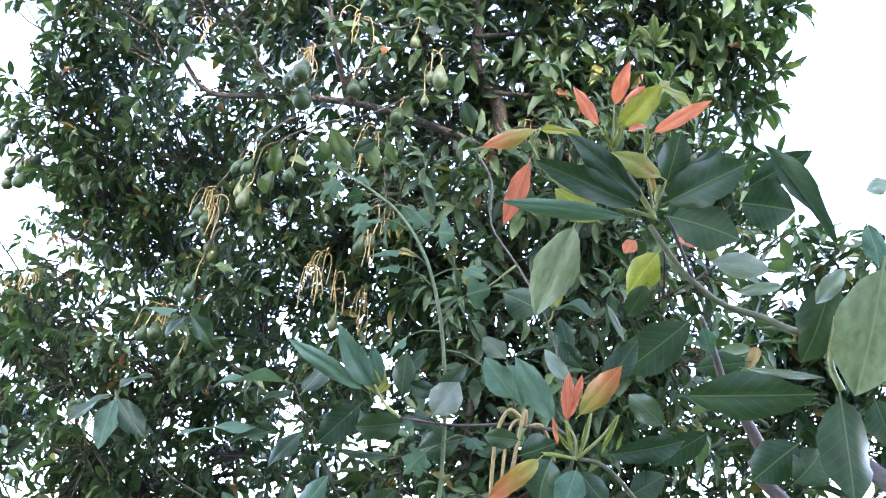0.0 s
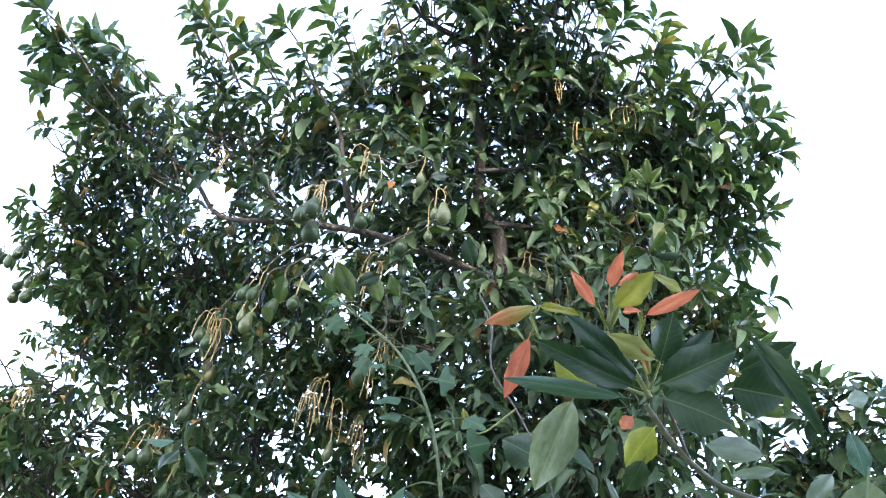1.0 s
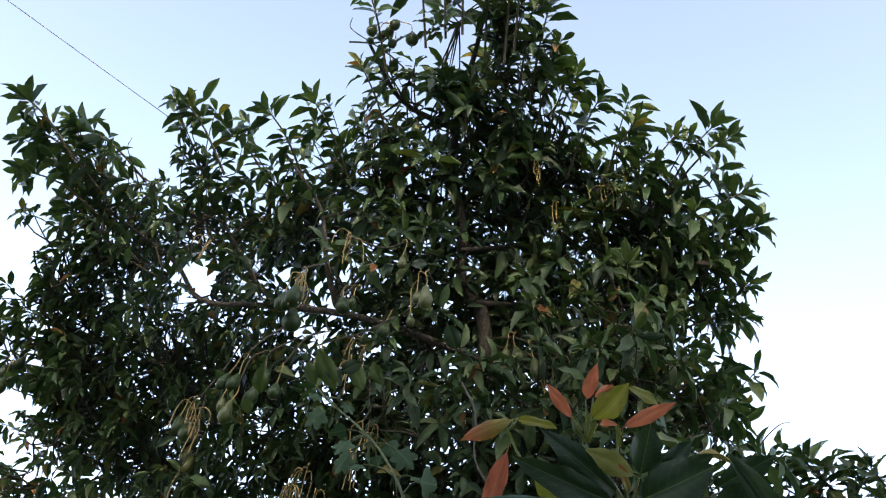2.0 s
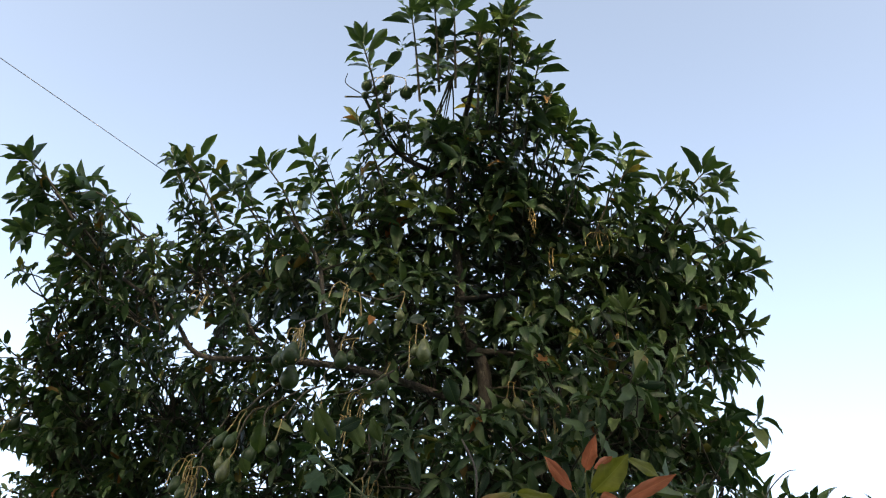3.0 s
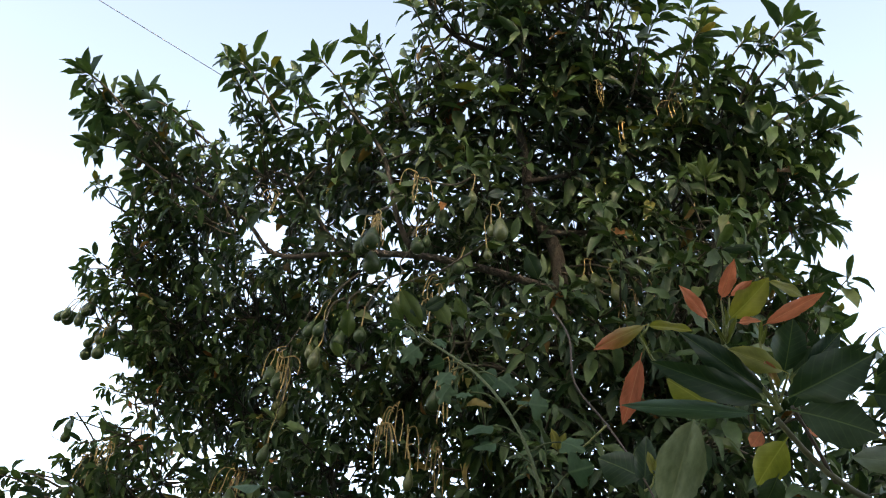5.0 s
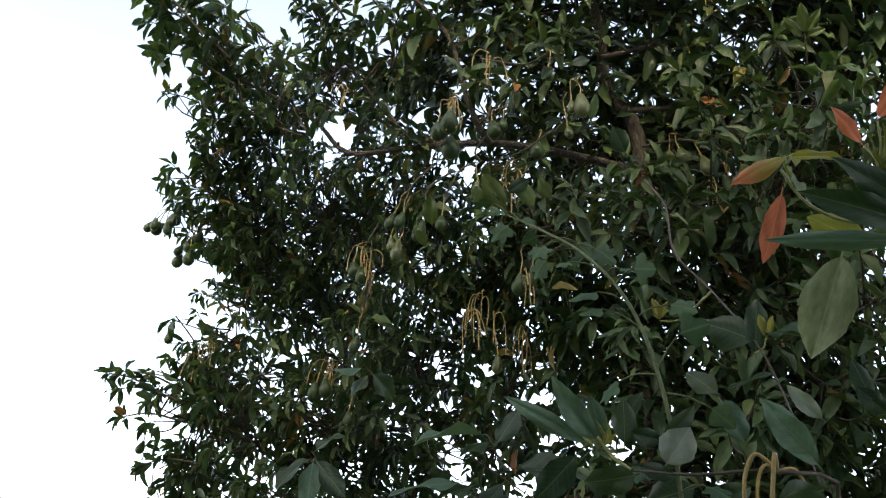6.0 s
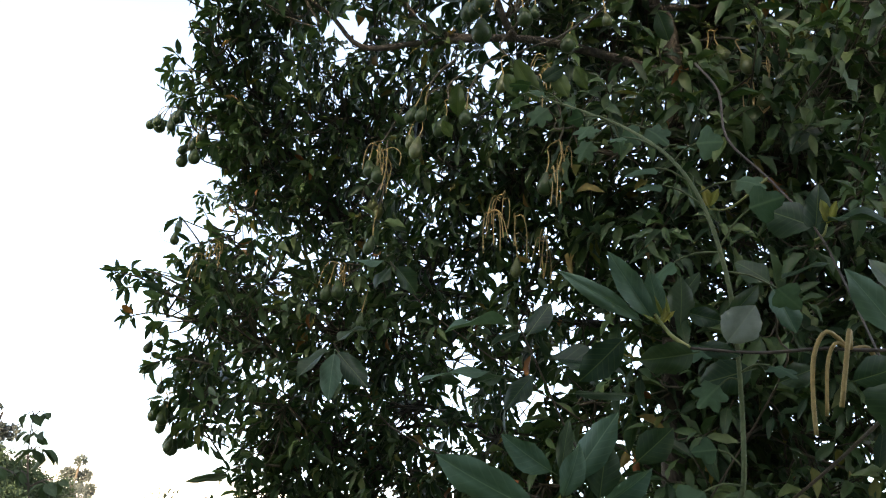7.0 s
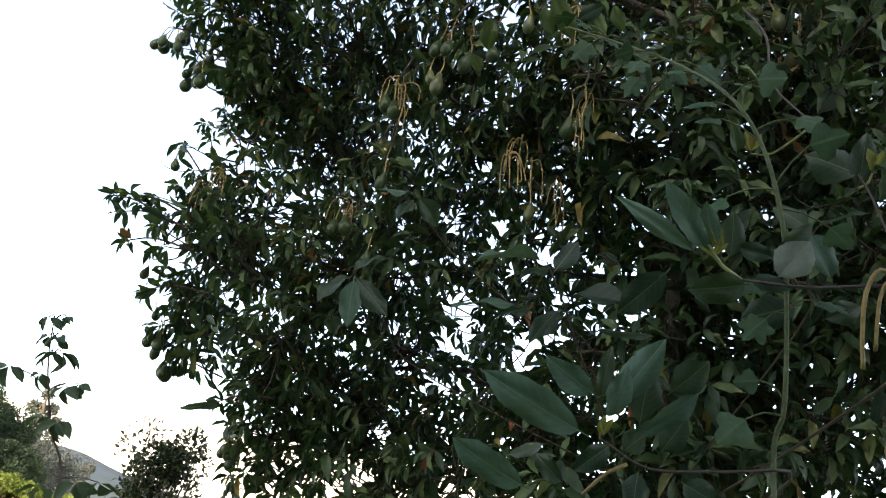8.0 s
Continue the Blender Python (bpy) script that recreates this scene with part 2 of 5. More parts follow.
def tube(points, radii, sides=6, steps=1):
    """A tapered round stem along points, smoothed between them, with closed ends."""
    p = np.array(points, dtype=float)
    r = np.array(radii, dtype=float)
    if r.ndim == 0 or len(r) != len(p):
        r = np.linspace(r[0], r[-1], len(p))
    if steps > 1 and len(p) > 2:
        q = np.vstack([2 * p[0] - p[1], p, 2 * p[-1] - p[-2]])
        out, rad = [], []
        for i in range(1, len(q) - 2):
            for j in range(steps):
                f = j / steps
                a, b, c, d = q[i - 1], q[i], q[i + 1], q[i + 2]
                out.append(0.5 * (2 * b + (c - a) * f + (2 * a - 5 * b + 4 * c - d) * f * f + (3 * b - a - 3 * c + d) * f ** 3))
                rad.append(r[i - 1] * (1 - f) + r[i] * f)
        p, r = np.vstack([out, p[-1:]]), np.r_[rad, r[-1]]
    tangent = np.gradient(p, axis=0)
    tangent /= np.linalg.norm(tangent, axis=1, keepdims=True) + 1e-9
    ref = np.array([0.31, 0.17, 0.93]) if abs(tangent[0][2]) < 0.8 else np.array([0.9, 0.4, 0.1])
    ang = np.linspace(0, 2 * np.pi, sides, endpoint=False)
    verts = []
    for k in range(len(p)):
        a = np.cross(tangent[k], ref)
        a /= np.linalg.norm(a) + 1e-9
        b = np.cross(tangent[k], a)
        verts.append(p[k] + r[k] * (np.cos(ang)[:, None] * a + np.sin(ang)[:, None] * b))
    verts = np.vstack(verts)
    i = np.arange(sides)
    faces = [np.stack([k * sides + i, k * sides + (i + 1) % sides, (k + 1) * sides + (i + 1) % sides, (k + 1) * sides + i], 1) for k in range(len(p) - 1)]
    return verts, np.concatenate(faces), np.zeros((len(verts), 2))


def stem(name, points, radii, mat, parent, sides=8, steps=4, label=""):
    v, f, _ = tube(points, radii, sides, steps)
    faces = f.tolist()
    faces += [list(range(sides))[::-1], list(range(len(v) - sides, len(v)))]
    return keep_place(part(name, (v, faces), mat, None, label), parent)


def rosette(rng, hub, axis, count, length, droop=0.25, spread=(0.6, 1.5)):
    """Places of the leaves of one twig's end: rows of base, direction, facing, length, width."""
    axis = axis / np.linalg.norm(axis)
    side = np.cross(axis, [0.3, 0.5, 0.81])
    side /= np.linalg.norm(side)
    up = np.cross(axis, side)
    rows = []
    for k in range(count):
        turn = 2.4 * k + rng.uniform(-0.4, 0.4)
        open_ = spread[0] + (spread[1] - spread[0]) * (k + rng.uniform(0, 1)) / count
        d = math.cos(open_) * axis + math.sin(open_) * (math.cos(turn) * side + math.sin(turn) * up)
        d = d + np.array([0, 0, -droop * (0.4 + open_)])
        d /= np.linalg.norm(d)
        face = axis * 0.8 + np.array([0, 0, 0.6]) + rng.normal(0, 0.35, 3)
        size = length * rng.uniform(0.62, 1.12) * (0.65 + 0.35 * (k + 1) / count)
        base = hub - axis * 0.05 * (k / count) * length / 0.15
        rows.append((*base, *d, *face, size, size * rng.uniform(0.24, 0.335)))
    return rows


# ---- ground: a garden on a slope that falls away to a valley ----
def ground_height(x, y):
    r = math.hypot(x, y - 1)
    k = min(max((r - 7) / 25, 0), 1)
    h = -0.078 * max(0.0, r - 7) * (k * k * (3 - 2 * k))
    return h + 0.05 * noise.noise((x * 0.5, y * 0.5, 0)) + min(r * 0.006, 1.5) * noise.noise((x * 0.03, y * 0.03, 3))


def build_ground():
    verts, faces, rings, spokes = [], [], 46, 72
    verts.append((0, 1, ground_height(0, 1)))
    for i in range(rings):
        r = 0.5 * 1.22 ** i
        for j in range(spokes):
            a = 2 * math.pi * j / spokes
            x, y = r * math.sin(a), 1 + r * math.cos(a)
            verts.append((x, y, ground_height(x, y)))
    for j in range(spokes):
        faces.append((0, 1 + (j + 1) % spokes, 1 + j))
    for i in range(rings - 1):
        for j in range(spokes):
            a, b = 1 + i * spokes + j, 1 + i * spokes + (j + 1) % spokes
            faces.append((a, b, b + spokes, a + spokes))
    ob = part("ground", (verts, faces), ground_mat)
    return tagged(ob, "grassy garden soil falling away into a valley", "ground", kind="structure")


build_ground()


def unseen_wall():
    """Unseen wall added behind the walk: closes the garden, blocks and bounces sky light."""
    bm = bmesh.new()
    bmesh.ops.create_cube(bm, size=1.0, matrix=Matrix.Translation((0.5, -1.9, 2.95)) @ Matrix.Diagonal((13.0, 0.25, 6.3, 1)))
    bmesh.ops.bevel(bm, geom=bm.edges[:], offset=0.015, segments=2, affect="EDGES")
    return tagged(part("wall_unseen", bm, wall_mat), "plain weathered plaster wall, unseen, added to shade the garden", "wall", kind="structure")


unseen_wall()

DENSE, FILL = 92, 90

# ---- the avocado tree: trunk, limbs, twigs, leaves ----
rng = np.random.default_rng(7)
LEAVES = [blade(rng, curl=c, fold=f, wave=w) for c, f, w in ((0.12, 0.14, 0.02), (0.22, 0.2, 0.04), (0.32, 0.12, 0.05), (0.06, 0.25, 0.03), (0.4, 0.22, 0.03), (0.18, 0.1, 0.07))]
leaf_meshes = [mesh_of("leaf", *lf) for lf in LEAVES]
for me in leaf_meshes:
    me.materials.append(leaf_mat)


class Crown:
    """Collects the twigs and leaves of one tree, then builds them under it."""

    def __init__(self, owner, nodes, heart):
        self.owner, self.nodes, self.heart = owner, np.array(nodes), heart
        self.twigs, self.rows = [], []

    def bough(self, x, y, z, r, density, lift, droop):
        c = np.array((x, y + 0.25, z))
        ends = []
        small = 0.79 + 0.17 * min(1.0, max(0.0, (x + 1.7) / 1.1))  # leaves are smaller on the shaded side
        if z > 4.4:
            small *= 1.18  # and largest high up
        if x < -1.2 and z > 4.15:
            density *= 0.72
        elif x < -1.2:
            density *= 1.15
        for _ in range(int(density * r * r * (1.9 - 0.9 * min(1.0, small)) / small ** 2.1) + 3):
            v = rng.normal(0, 1, 3)
            v *= rng.uniform(0.15, 1.0) ** 0.45 / np.linalg.norm(v)
            end = c + v * np.array([r * 0.95, r * 0.8 + 0.32, r * 0.95])
            ends.append(end)
            out = end - np.array([self.heart[0], self.heart[1], end[2] - 0.25])
            out = out / np.linalg.norm(out) + 0.5 * v + np.array([0, -0.1, lift]) + rng.normal(0, 0.35, 3)
            self.rows.extend(rosette(rng, end, out, rng.integers(5, 9), rng.uniform(0.15, 0.225) * small, droop * rng.uniform(0.5, 1.4)))
        n = self.nodes
        start = n[np.argmin(np.linalg.norm(n - c, axis=1) + 0.25 * np.maximum(0, n[:, 2] - c[2]))]
        mid = (start + c) / 2 + rng.normal(0, 0.06, 3) + np.array([0, 0, -0.04])
        self.twigs.append(tube([start, start + (mid - start) * 0.5 + rng.normal(0, 0.07, 3), mid, c], [0.0075, 0.0035], 5, 4))
        self.nodes = np.vstack([self.nodes, c])
        for end in ends:
            a = mid + (c - mid) * rng.uniform(0.3, 1.0)
            self.twigs.append(tube([a, (a + end) / 2 + rng.normal(0, 0.03, 3) - np.array([0, 0, 0.02]), end], [0.006, 0.0028], 4, 2))

    def shoot(self, x, y, z, lift, size):
        end = np.array((x, y, z))
        out = end - np.array([self.heart[0], self.heart[1] - 0.2, z - 0.3])
        out = out / np.linalg.norm(out) + np.array([0, 0, lift])
        out /= np.linalg.norm(out)
        self.rows.extend(rosette(rng, end, out, 10, size * 1.08, 0.1, (0.3, 1.3)))
        self.rows.extend(rosette(rng, end - out * 0.13 + rng.normal(0, 0.04, 3), out, 7, size, 0.2, (0.7, 1.5)))
        self.twigs.append(tube([end - out * 0.4 + np.array([0, 0.1, -0.05]), end - out * 0.2, end], [0.008, 0.004], 5, 3))

    def finish(self, singles):
        rows = np.array(self.rows)
        turns = frames_of(rows[:, 3:6], rows[:, 6:9])
        kinds = rng.integers(0, len(LEAVES), len(rows))
        front = np.argsort(rows[:, 1])[:singles]
        single = np.zeros(len(rows), dtype=bool)
        single[front] = True
        pieces = []
        for k, (lv, lf, lu) in enumerate(LEAVES):
            pick = np.where((kinds == k) & ~single)[0]
            scaled = lv[None] * np.stack([rows[pick, 10], rows[pick, 9], rows[pick, 9]], 1)[:, None]
            v = np.einsum("nij,nkj->nki", turns[pick], scaled) + rows[pick, None, 0:3]
            f = lf[None] + (np.arange(len(pick)) * len(lv))[:, None, None]
            pieces.append((v.reshape(-1, 3), f.reshape(-1, 4), np.tile(lu, (len(pick), 1))))
        keep_place(tagged(part("foliage", join(pieces), foliage_mat), "dense dark green leathery leaves", kind="stuff"), self.owner)
        keep_place(tagged(part("twig_work", join(self.twigs), twig_mat), kind="stuff"), self.owner)
        for i in front:
            ob = part("leaf", leaf_meshes[kinds[i]], None)
            m = Matrix(turns[i].tolist()).to_4x4()
            m.translation = rows[i, 0:3]
            ob.matrix_basis = m @ Matrix.Diagonal((rows[i, 10], rows[i, 9], rows[i, 9], 1))
            keep_place(ob, self.owner)


def between(boughs, reach, most):
    """Boughs that fill the room between neighbouring ones."""
    out = []
    for i, a in enumerate(boughs):
        for b in boughs[i + 1:]:
            d = math.dist(a[:3], b[:3])
            if reach * 0.45 < d < reach:
                out.append(tuple((p + q) / 2 for p, q in zip(a, b)))
    rng.shuffle(out)
    return [tuple(o) for o in out[:most]]


tree = thing("avocado_tree", (0.15, 3.55, 0.0), "large avocado tree full of dark leaves and hanging green fruit", "tree", "avocado trees")
TRUNK = [(0.2, 3.6, -0.1), (0.16, 3.55, 1.0), (0.12, 3.45, 2.0), (0.172, 3.020, 3.958), (0.009, 2.861, 4.324), (-0.013, 2.664, 4.609), (-0.083, 2.438, 4.878), (-0.076, 2.188, 5.132), (0.024, 1.813, 5.313), (0.086, 1.471, 5.431)]
TRUNK_R = [0.085, 0.066, 0.054, 0.038, 0.03, 0.027, 0.024, 0.016, 0.008]
stem("trunk", TRUNK, np.interp(np.linspace(0, 1, len(TRUNK)), np.linspace(0, 1, len(TRUNK_R)), TRUNK_R), bark_mat, tree, 12, 6, "grey-brown bark, slightly bent")
BRANCHES = [
    (0.034, (0.173, 3.056, 3.906), (-0.271, 2.834, 3.920), (-0.635, 2.698, 3.916), (-1.105, 2.746, 3.978), (-1.494, 2.789, 4.026), (-1.738, 2.730, 4.268), (-2.177, 2.520, 4.473)),
    (0.028, (-0.620, 2.704, 3.913), (-0.676, 2.577, 3.972), (-0.724, 2.451, 4.102), (-0.809, 2.351, 4.397), (-1.055, 2.224, 4.691)),
    (0.024, (-0.767, 2.708, 3.936), (-1.080, 2.718, 4.029), (-1.244, 2.635, 4.204), (-1.481, 2.520, 4.501), (-1.605, 2.233, 4.684)),
    (0.022, (-0.014, 2.725, 4.475), (0.296, 2.768, 4.577), (0.787, 2.748, 4.675), (1.266, 2.560, 4.854)),
    (0.026, (0.031, 2.887, 4.216), (0.576, 2.997, 4.287), (1.086, 2.999, 4.312), (1.428, 2.823, 4.534)),
]
MORE_BRANCHES = [
    (0.024, (0.152, 3.484, 3.216), (0.389, 3.655, 3.006), (0.788, 3.801, 2.635), (1.039, 3.778, 2.411)),
    (0.032, (0.155, 3.648, 2.720), (-0.492, 4.099, 2.897), (-1.236, 4.051, 3.054), (-1.868, 4.095, 3.026), (-2.581, 3.932, 2.863)),
    (0.030, (0.186, 3.795, 2.172), (-0.509, 4.284, 2.215), (-1.234, 4.292, 2.245), (-1.939, 4.221, 2.042), (-2.212, 4.139, 1.714)),
    (0.030, (-1.929, 3.702, 3.538), (-2.336, 3.484, 3.945), (-2.580, 3.302, 3.976)),
    (0.030, (-0.074, 2.274, 5.071), (-0.421, 2.088, 5.099), (-0.604, 1.735, 5.161)),
]
BRANCHES = BRANCHES + MORE_BRANCHES
for row in BRANCHES:
    stem("limb", row[1:], [row[0] * 0.72, row[0] * 0.28], bark_mat, tree, 9, 5)

# Boughs: centre and radius of each leafy mass, by side of the tree.
TOP_ONE = [(-0.11, 1.36, 5.41, 0.12), (0.15, 1.49, 5.37, 0.12), (-0.44, 1.83, 5.14, 0.15), (0.41, 1.79, 5.21, 0.17), (0.55, 1.92, 5.11, 0.15), (-0.54, 2.05, 4.98, 0.15), (-0.11, 1.48, 5.36, 0.28), (0.22, 1.59, 5.32, 0.28), (0.10, 1.93, 5.25, 0.39), (-0.27, 2.01, 5.05, 0.31), (0.49, 2.18, 5.19, 0.40), (0.84, 2.32, 5.04, 0.33), (1.14, 2.41, 4.89, 0.33), (1.39, 2.28, 4.90, 0.22), (1.42, 2.48, 4.72, 0.29), (1.46, 2.74, 4.46, 0.29), (1.27, 2.76, 4.66, 0.41), (0.82, 2.67, 4.75, 0.43), (0.29, 2.55, 4.92, 0.47), (-0.20, 2.37, 4.79, 0.38), (-0.61, 2.26, 4.81, 0.31), (-0.89, 2.26, 4.85, 0.28)]
TOP_TWO = [(-1.21, 2.33, 4.81, 0.29), (-1.58, 2.19, 4.74, 0.29), (-1.67, 2.44, 4.61, 0.37), (-1.24, 2.56, 4.60, 0.40), (-0.73, 2.55, 4.52, 0.38), (-0.32, 2.67, 4.50, 0.38)]
TOP = TOP_ONE + TOP_TWO
SIDES = [(-2.33, 2.13, 4.69, 0.27), (-2.50, 1.98, 4.65, 0.23), (-2.26, 2.36, 4.55, 0.35), (-2.04, 2.55, 4.56, 0.31), (-2.46, 2.51, 4.21, 0.19), (-2.50, 2.68, 3.97, 0.19), (0.68, 2.94, 4.33, 0.42), (1.12, 3.03, 4.26, 0.40), (1.46, 2.99, 3.79, 0.28), (1.20, 3.19, 3.82, 0.32), (0.31, 3.05, 4.41, 0.40), (-0.16, 2.94, 4.04, 0.37), (0.66, 3.14, 3.91, 0.38), (0.26, 3.36, 3.34, 0.39), (0.32, 3.52, 2.95, 0.39), (0.74, 3.30, 3.31, 0.39), (0.90, 3.11, 3.78, 0.40), (1.20, 2.90, 4.09, 0.41)]
FLANK = [(-2.40, 2.57, 4.58, 0.24), (-2.09, 2.66, 4.59, 0.27), (-2.41, 2.99, 4.13, 0.24), (-2.27, 3.18, 4.03, 0.36), (-2.65, 2.97, 3.91, 0.16), (-1.84, 3.26, 4.10, 0.39), (-2.41, 3.27, 3.53, 0.23), (-2.14, 3.41, 3.60, 0.39), (-2.51, 3.26, 3.14, 0.23), (-2.71, 3.22, 2.84, 0.23), (-2.57, 3.39, 2.66, 0.30), (-2.28, 3.47, 3.01, 0.38), (-1.71, 3.47, 3.45, 0.44), (-1.31, 3.29, 3.66, 0.42), (-1.21, 3.47, 3.14, 0.41), (-0.78, 3.28, 3.33, 0.39), (-0.64, 3.39, 2.90, 0.38), (-0.30, 3.29, 3.25, 0.38)]
LOWER = [(-2.72, 3.61, 2.83, 0.30), (-2.75, 3.59, 2.45, 0.22), (-2.61, 3.74, 2.22, 0.30), (-2.35, 3.93, 2.01, 0.26), (-2.17, 4.05, 1.71, 0.30), (-2.10, 3.98, 1.42, 0.25), (-1.88, 4.02, 2.08, 0.36), (-1.78, 4.10, 1.66, 0.36), (-1.39, 3.92, 2.32, 0.38), (-1.34, 4.01, 1.90, 0.38), (-1.21, 4.06, 1.51, 0.38), (-0.81, 3.86, 2.17, 0.36), (-0.71, 3.93, 1.72, 0.36), (-0.26, 3.76, 2.27, 0.35), (0.20, 3.72, 2.25, 0.35), (0.22, 3.80, 1.78, 0.35), (-0.22, 3.84, 1.69, 0.35), (0.71, 3.59, 2.33, 0.38), (0.71, 3.67, 1.91, 0.38), (0.99, 3.42, 2.86, 0.39), (1.04, 3.61, 2.21, 0.39)]
MIDDLE_ONE = [(-1.56, 3.03, 3.92, 0.29), (-1.21, 3.05, 3.93, 0.32), (-0.83, 3.06, 3.93, 0.31), (-0.48, 3.04, 3.91, 0.30), (-1.03, 3.02, 3.52, 0.29), (-0.62, 2.95, 3.45, 0.28), (-0.34, 3.03, 3.60, 0.29), (-1.83, 3.03, 3.89, 0.30), (-2.25, 3.04, 3.86, 0.31), (-0.49, 2.91, 4.24, 0.28), (-0.68, 3.23, 3.41, 0.29), (-0.37, 3.29, 3.36, 0.29), (-0.53, 3.22, 3.66, 0.29), (-0.86, 3.32, 3.40, 0.29), (-0.26, 3.35, 3.04, 0.28), (-0.94, 3.07, 3.66, 0.30), (-0.62, 3.15, 3.44, 0.29), (-0.35, 2.95, 3.72, 0.29), (-0.13, 3.09, 3.35, 0.29), (-0.83, 3.30, 3.34, 0.29), (-0.45, 3.29, 3.22, 0.28), (-1.03, 2.86, 3.86, 0.29)]
MIDDLE_TWO = [(-0.63, 2.95, 3.73, 0.28), (-0.30, 3.00, 3.56, 0.27), (-1.08, 3.04, 3.55, 0.29), (-0.73, 3.07, 3.48, 0.28), (-1.76, 3.50, 2.66, 0.35), (-1.37, 3.56, 2.71, 0.34), (-0.99, 3.58, 2.75, 0.34), (-0.60, 3.56, 2.78, 0.33), (-1.66, 3.46, 2.92, 0.35), (-1.25, 3.51, 2.98, 0.34), (-0.76, 3.59, 2.57, 0.33), (-0.33, 3.50, 2.78, 0.29), (-0.36, 3.38, 3.06, 0.29), (0.03, 3.57, 2.97, 0.29), (0.15, 3.59, 2.59, 0.29), (-2.16, 3.39, 2.59, 0.33)]
MIDDLE = MIDDLE_ONE + MIDDLE_TWO
RIGHT = [(0.54, 2.79, 3.31, 0.28), (0.72, 2.78, 3.04, 0.28), (0.91, 2.72, 3.24, 0.28), (0.78, 2.77, 2.77, 0.27), (0.58, 2.89, 2.62, 0.27), (0.81, 2.76, 2.49, 0.26), (0.45, 3.01, 2.30, 0.27), (0.61, 2.91, 2.11, 0.26), (0.80, 2.84, 2.21, 0.26), (0.94, 2.78, 3.68, 0.34), (0.74, 2.81, 3.90, 0.35), (1.09, 2.67, 3.90, 0.35), (0.54, 2.89, 2.83, 0.28), (0.71, 2.84, 2.56, 0.27), (0.93, 2.73, 2.71, 0.27), (1.03, 2.66, 2.47, 0.26), (1.11, 2.58, 2.88, 0.27), (0.41, 3.10, 2.59, 0.28), (1.17, 2.69, 3.32, 0.29), (1.37, 2.70, 3.55, 0.31), (-1.03, 2.89, 3.90, 0.23), (-1.44, 3.02, 4.01, 0.25), (-0.70, 2.86, 3.91, 0.23)]
HEART_ONE = [(-1.94, 3.58, 2.41, 0.36), (-2.03, 3.46, 2.13, 0.35), (-2.33, 3.34, 2.75, 0.26), (-1.75, 4.11, 2.80, 0.36), (-1.51, 4.26, 2.55, 0.36), (-1.19, 4.38, 2.38, 0.36), (-0.90, 4.37, 2.12, 0.35), (-1.18, 4.36, 1.80, 0.35), (-0.74, 4.33, 2.42, 0.35), (-1.99, 4.12, 2.46, 0.34), (-1.74, 4.29, 2.08, 0.34), (-0.94, 4.10, 3.06, 0.35), (-2.24, 4.05, 2.27, 0.30), (-2.19, 3.77, 2.56, 0.36), (-1.78, 3.83, 2.61, 0.39), (-1.45, 3.92, 2.68, 0.39), (-1.08, 3.91, 2.63, 0.38), (-0.66, 3.88, 2.59, 0.37), (-0.35, 3.84, 2.74, 0.34), (-0.11, 3.74, 2.97, 0.34), (-0.43, 3.40, 3.80, 0.34), (-0.85, 3.28, 4.06, 0.35)]
HEART_TWO = [(-1.33, 3.34, 4.02, 0.36), (-1.82, 3.27, 4.04, 0.37), (-2.28, 3.29, 4.06, 0.35), (-2.02, 3.70, 3.24, 0.37), (-1.52, 3.72, 3.36, 0.36), (-0.96, 3.63, 3.34, 0.34), (-1.76, 3.53, 3.73, 0.33), (-2.50, 3.39, 3.53, 0.23), (-2.59, 3.49, 3.27, 0.23), (-2.72, 3.51, 3.06, 0.23), (-2.54, 3.31, 3.81, 0.23), (-2.70, 3.16, 3.95, 0.20), (-2.78, 3.10, 3.94, 0.18), (-2.89, 3.08, 3.96, 0.14), (-2.67, 3.27, 3.73, 0.15), (-2.74, 3.10, 4.07, 0.20), (-2.75, 3.71, 2.23, 0.15), (-2.67, 3.73, 2.07, 0.13), (-2.83, 3.57, 2.54, 0.15)]
HEART = HEART_ONE + HEART_TWO
FRONT_ONE = [(0.04, 3.04, 2.78, 0.28), (0.25, 3.15, 2.39, 0.28), (0.13, 3.28, 1.92, 0.30), (-0.07, 2.89, 3.28, 0.31), (0.16, 2.79, 3.54, 0.32), (0.55, 2.94, 3.19, 0.32), (0.71, 3.02, 2.40, 0.28), (-0.36, 3.42, 1.96, 0.26), (0.47, 3.13, 2.62, 0.28), (-0.61, 3.75, 1.47, 0.31), (-0.06, 3.64, 1.50, 0.33), (0.43, 3.56, 1.66, 0.33), (0.75, 3.36, 1.70, 0.32), (0.92, 3.27, 1.90, 0.32), (0.47, 3.50, 2.07, 0.30), (0.11, 3.00, 3.05, 0.23), (0.16, 3.10, 2.59, 0.22), (0.14, 3.13, 2.17, 0.21), (0.13, 3.10, 1.70, 0.23), (0.02, 2.65, 2.99, 0.23), (0.11, 2.75, 2.78, 0.23), (0.02, 2.90, 2.30, 0.22)]
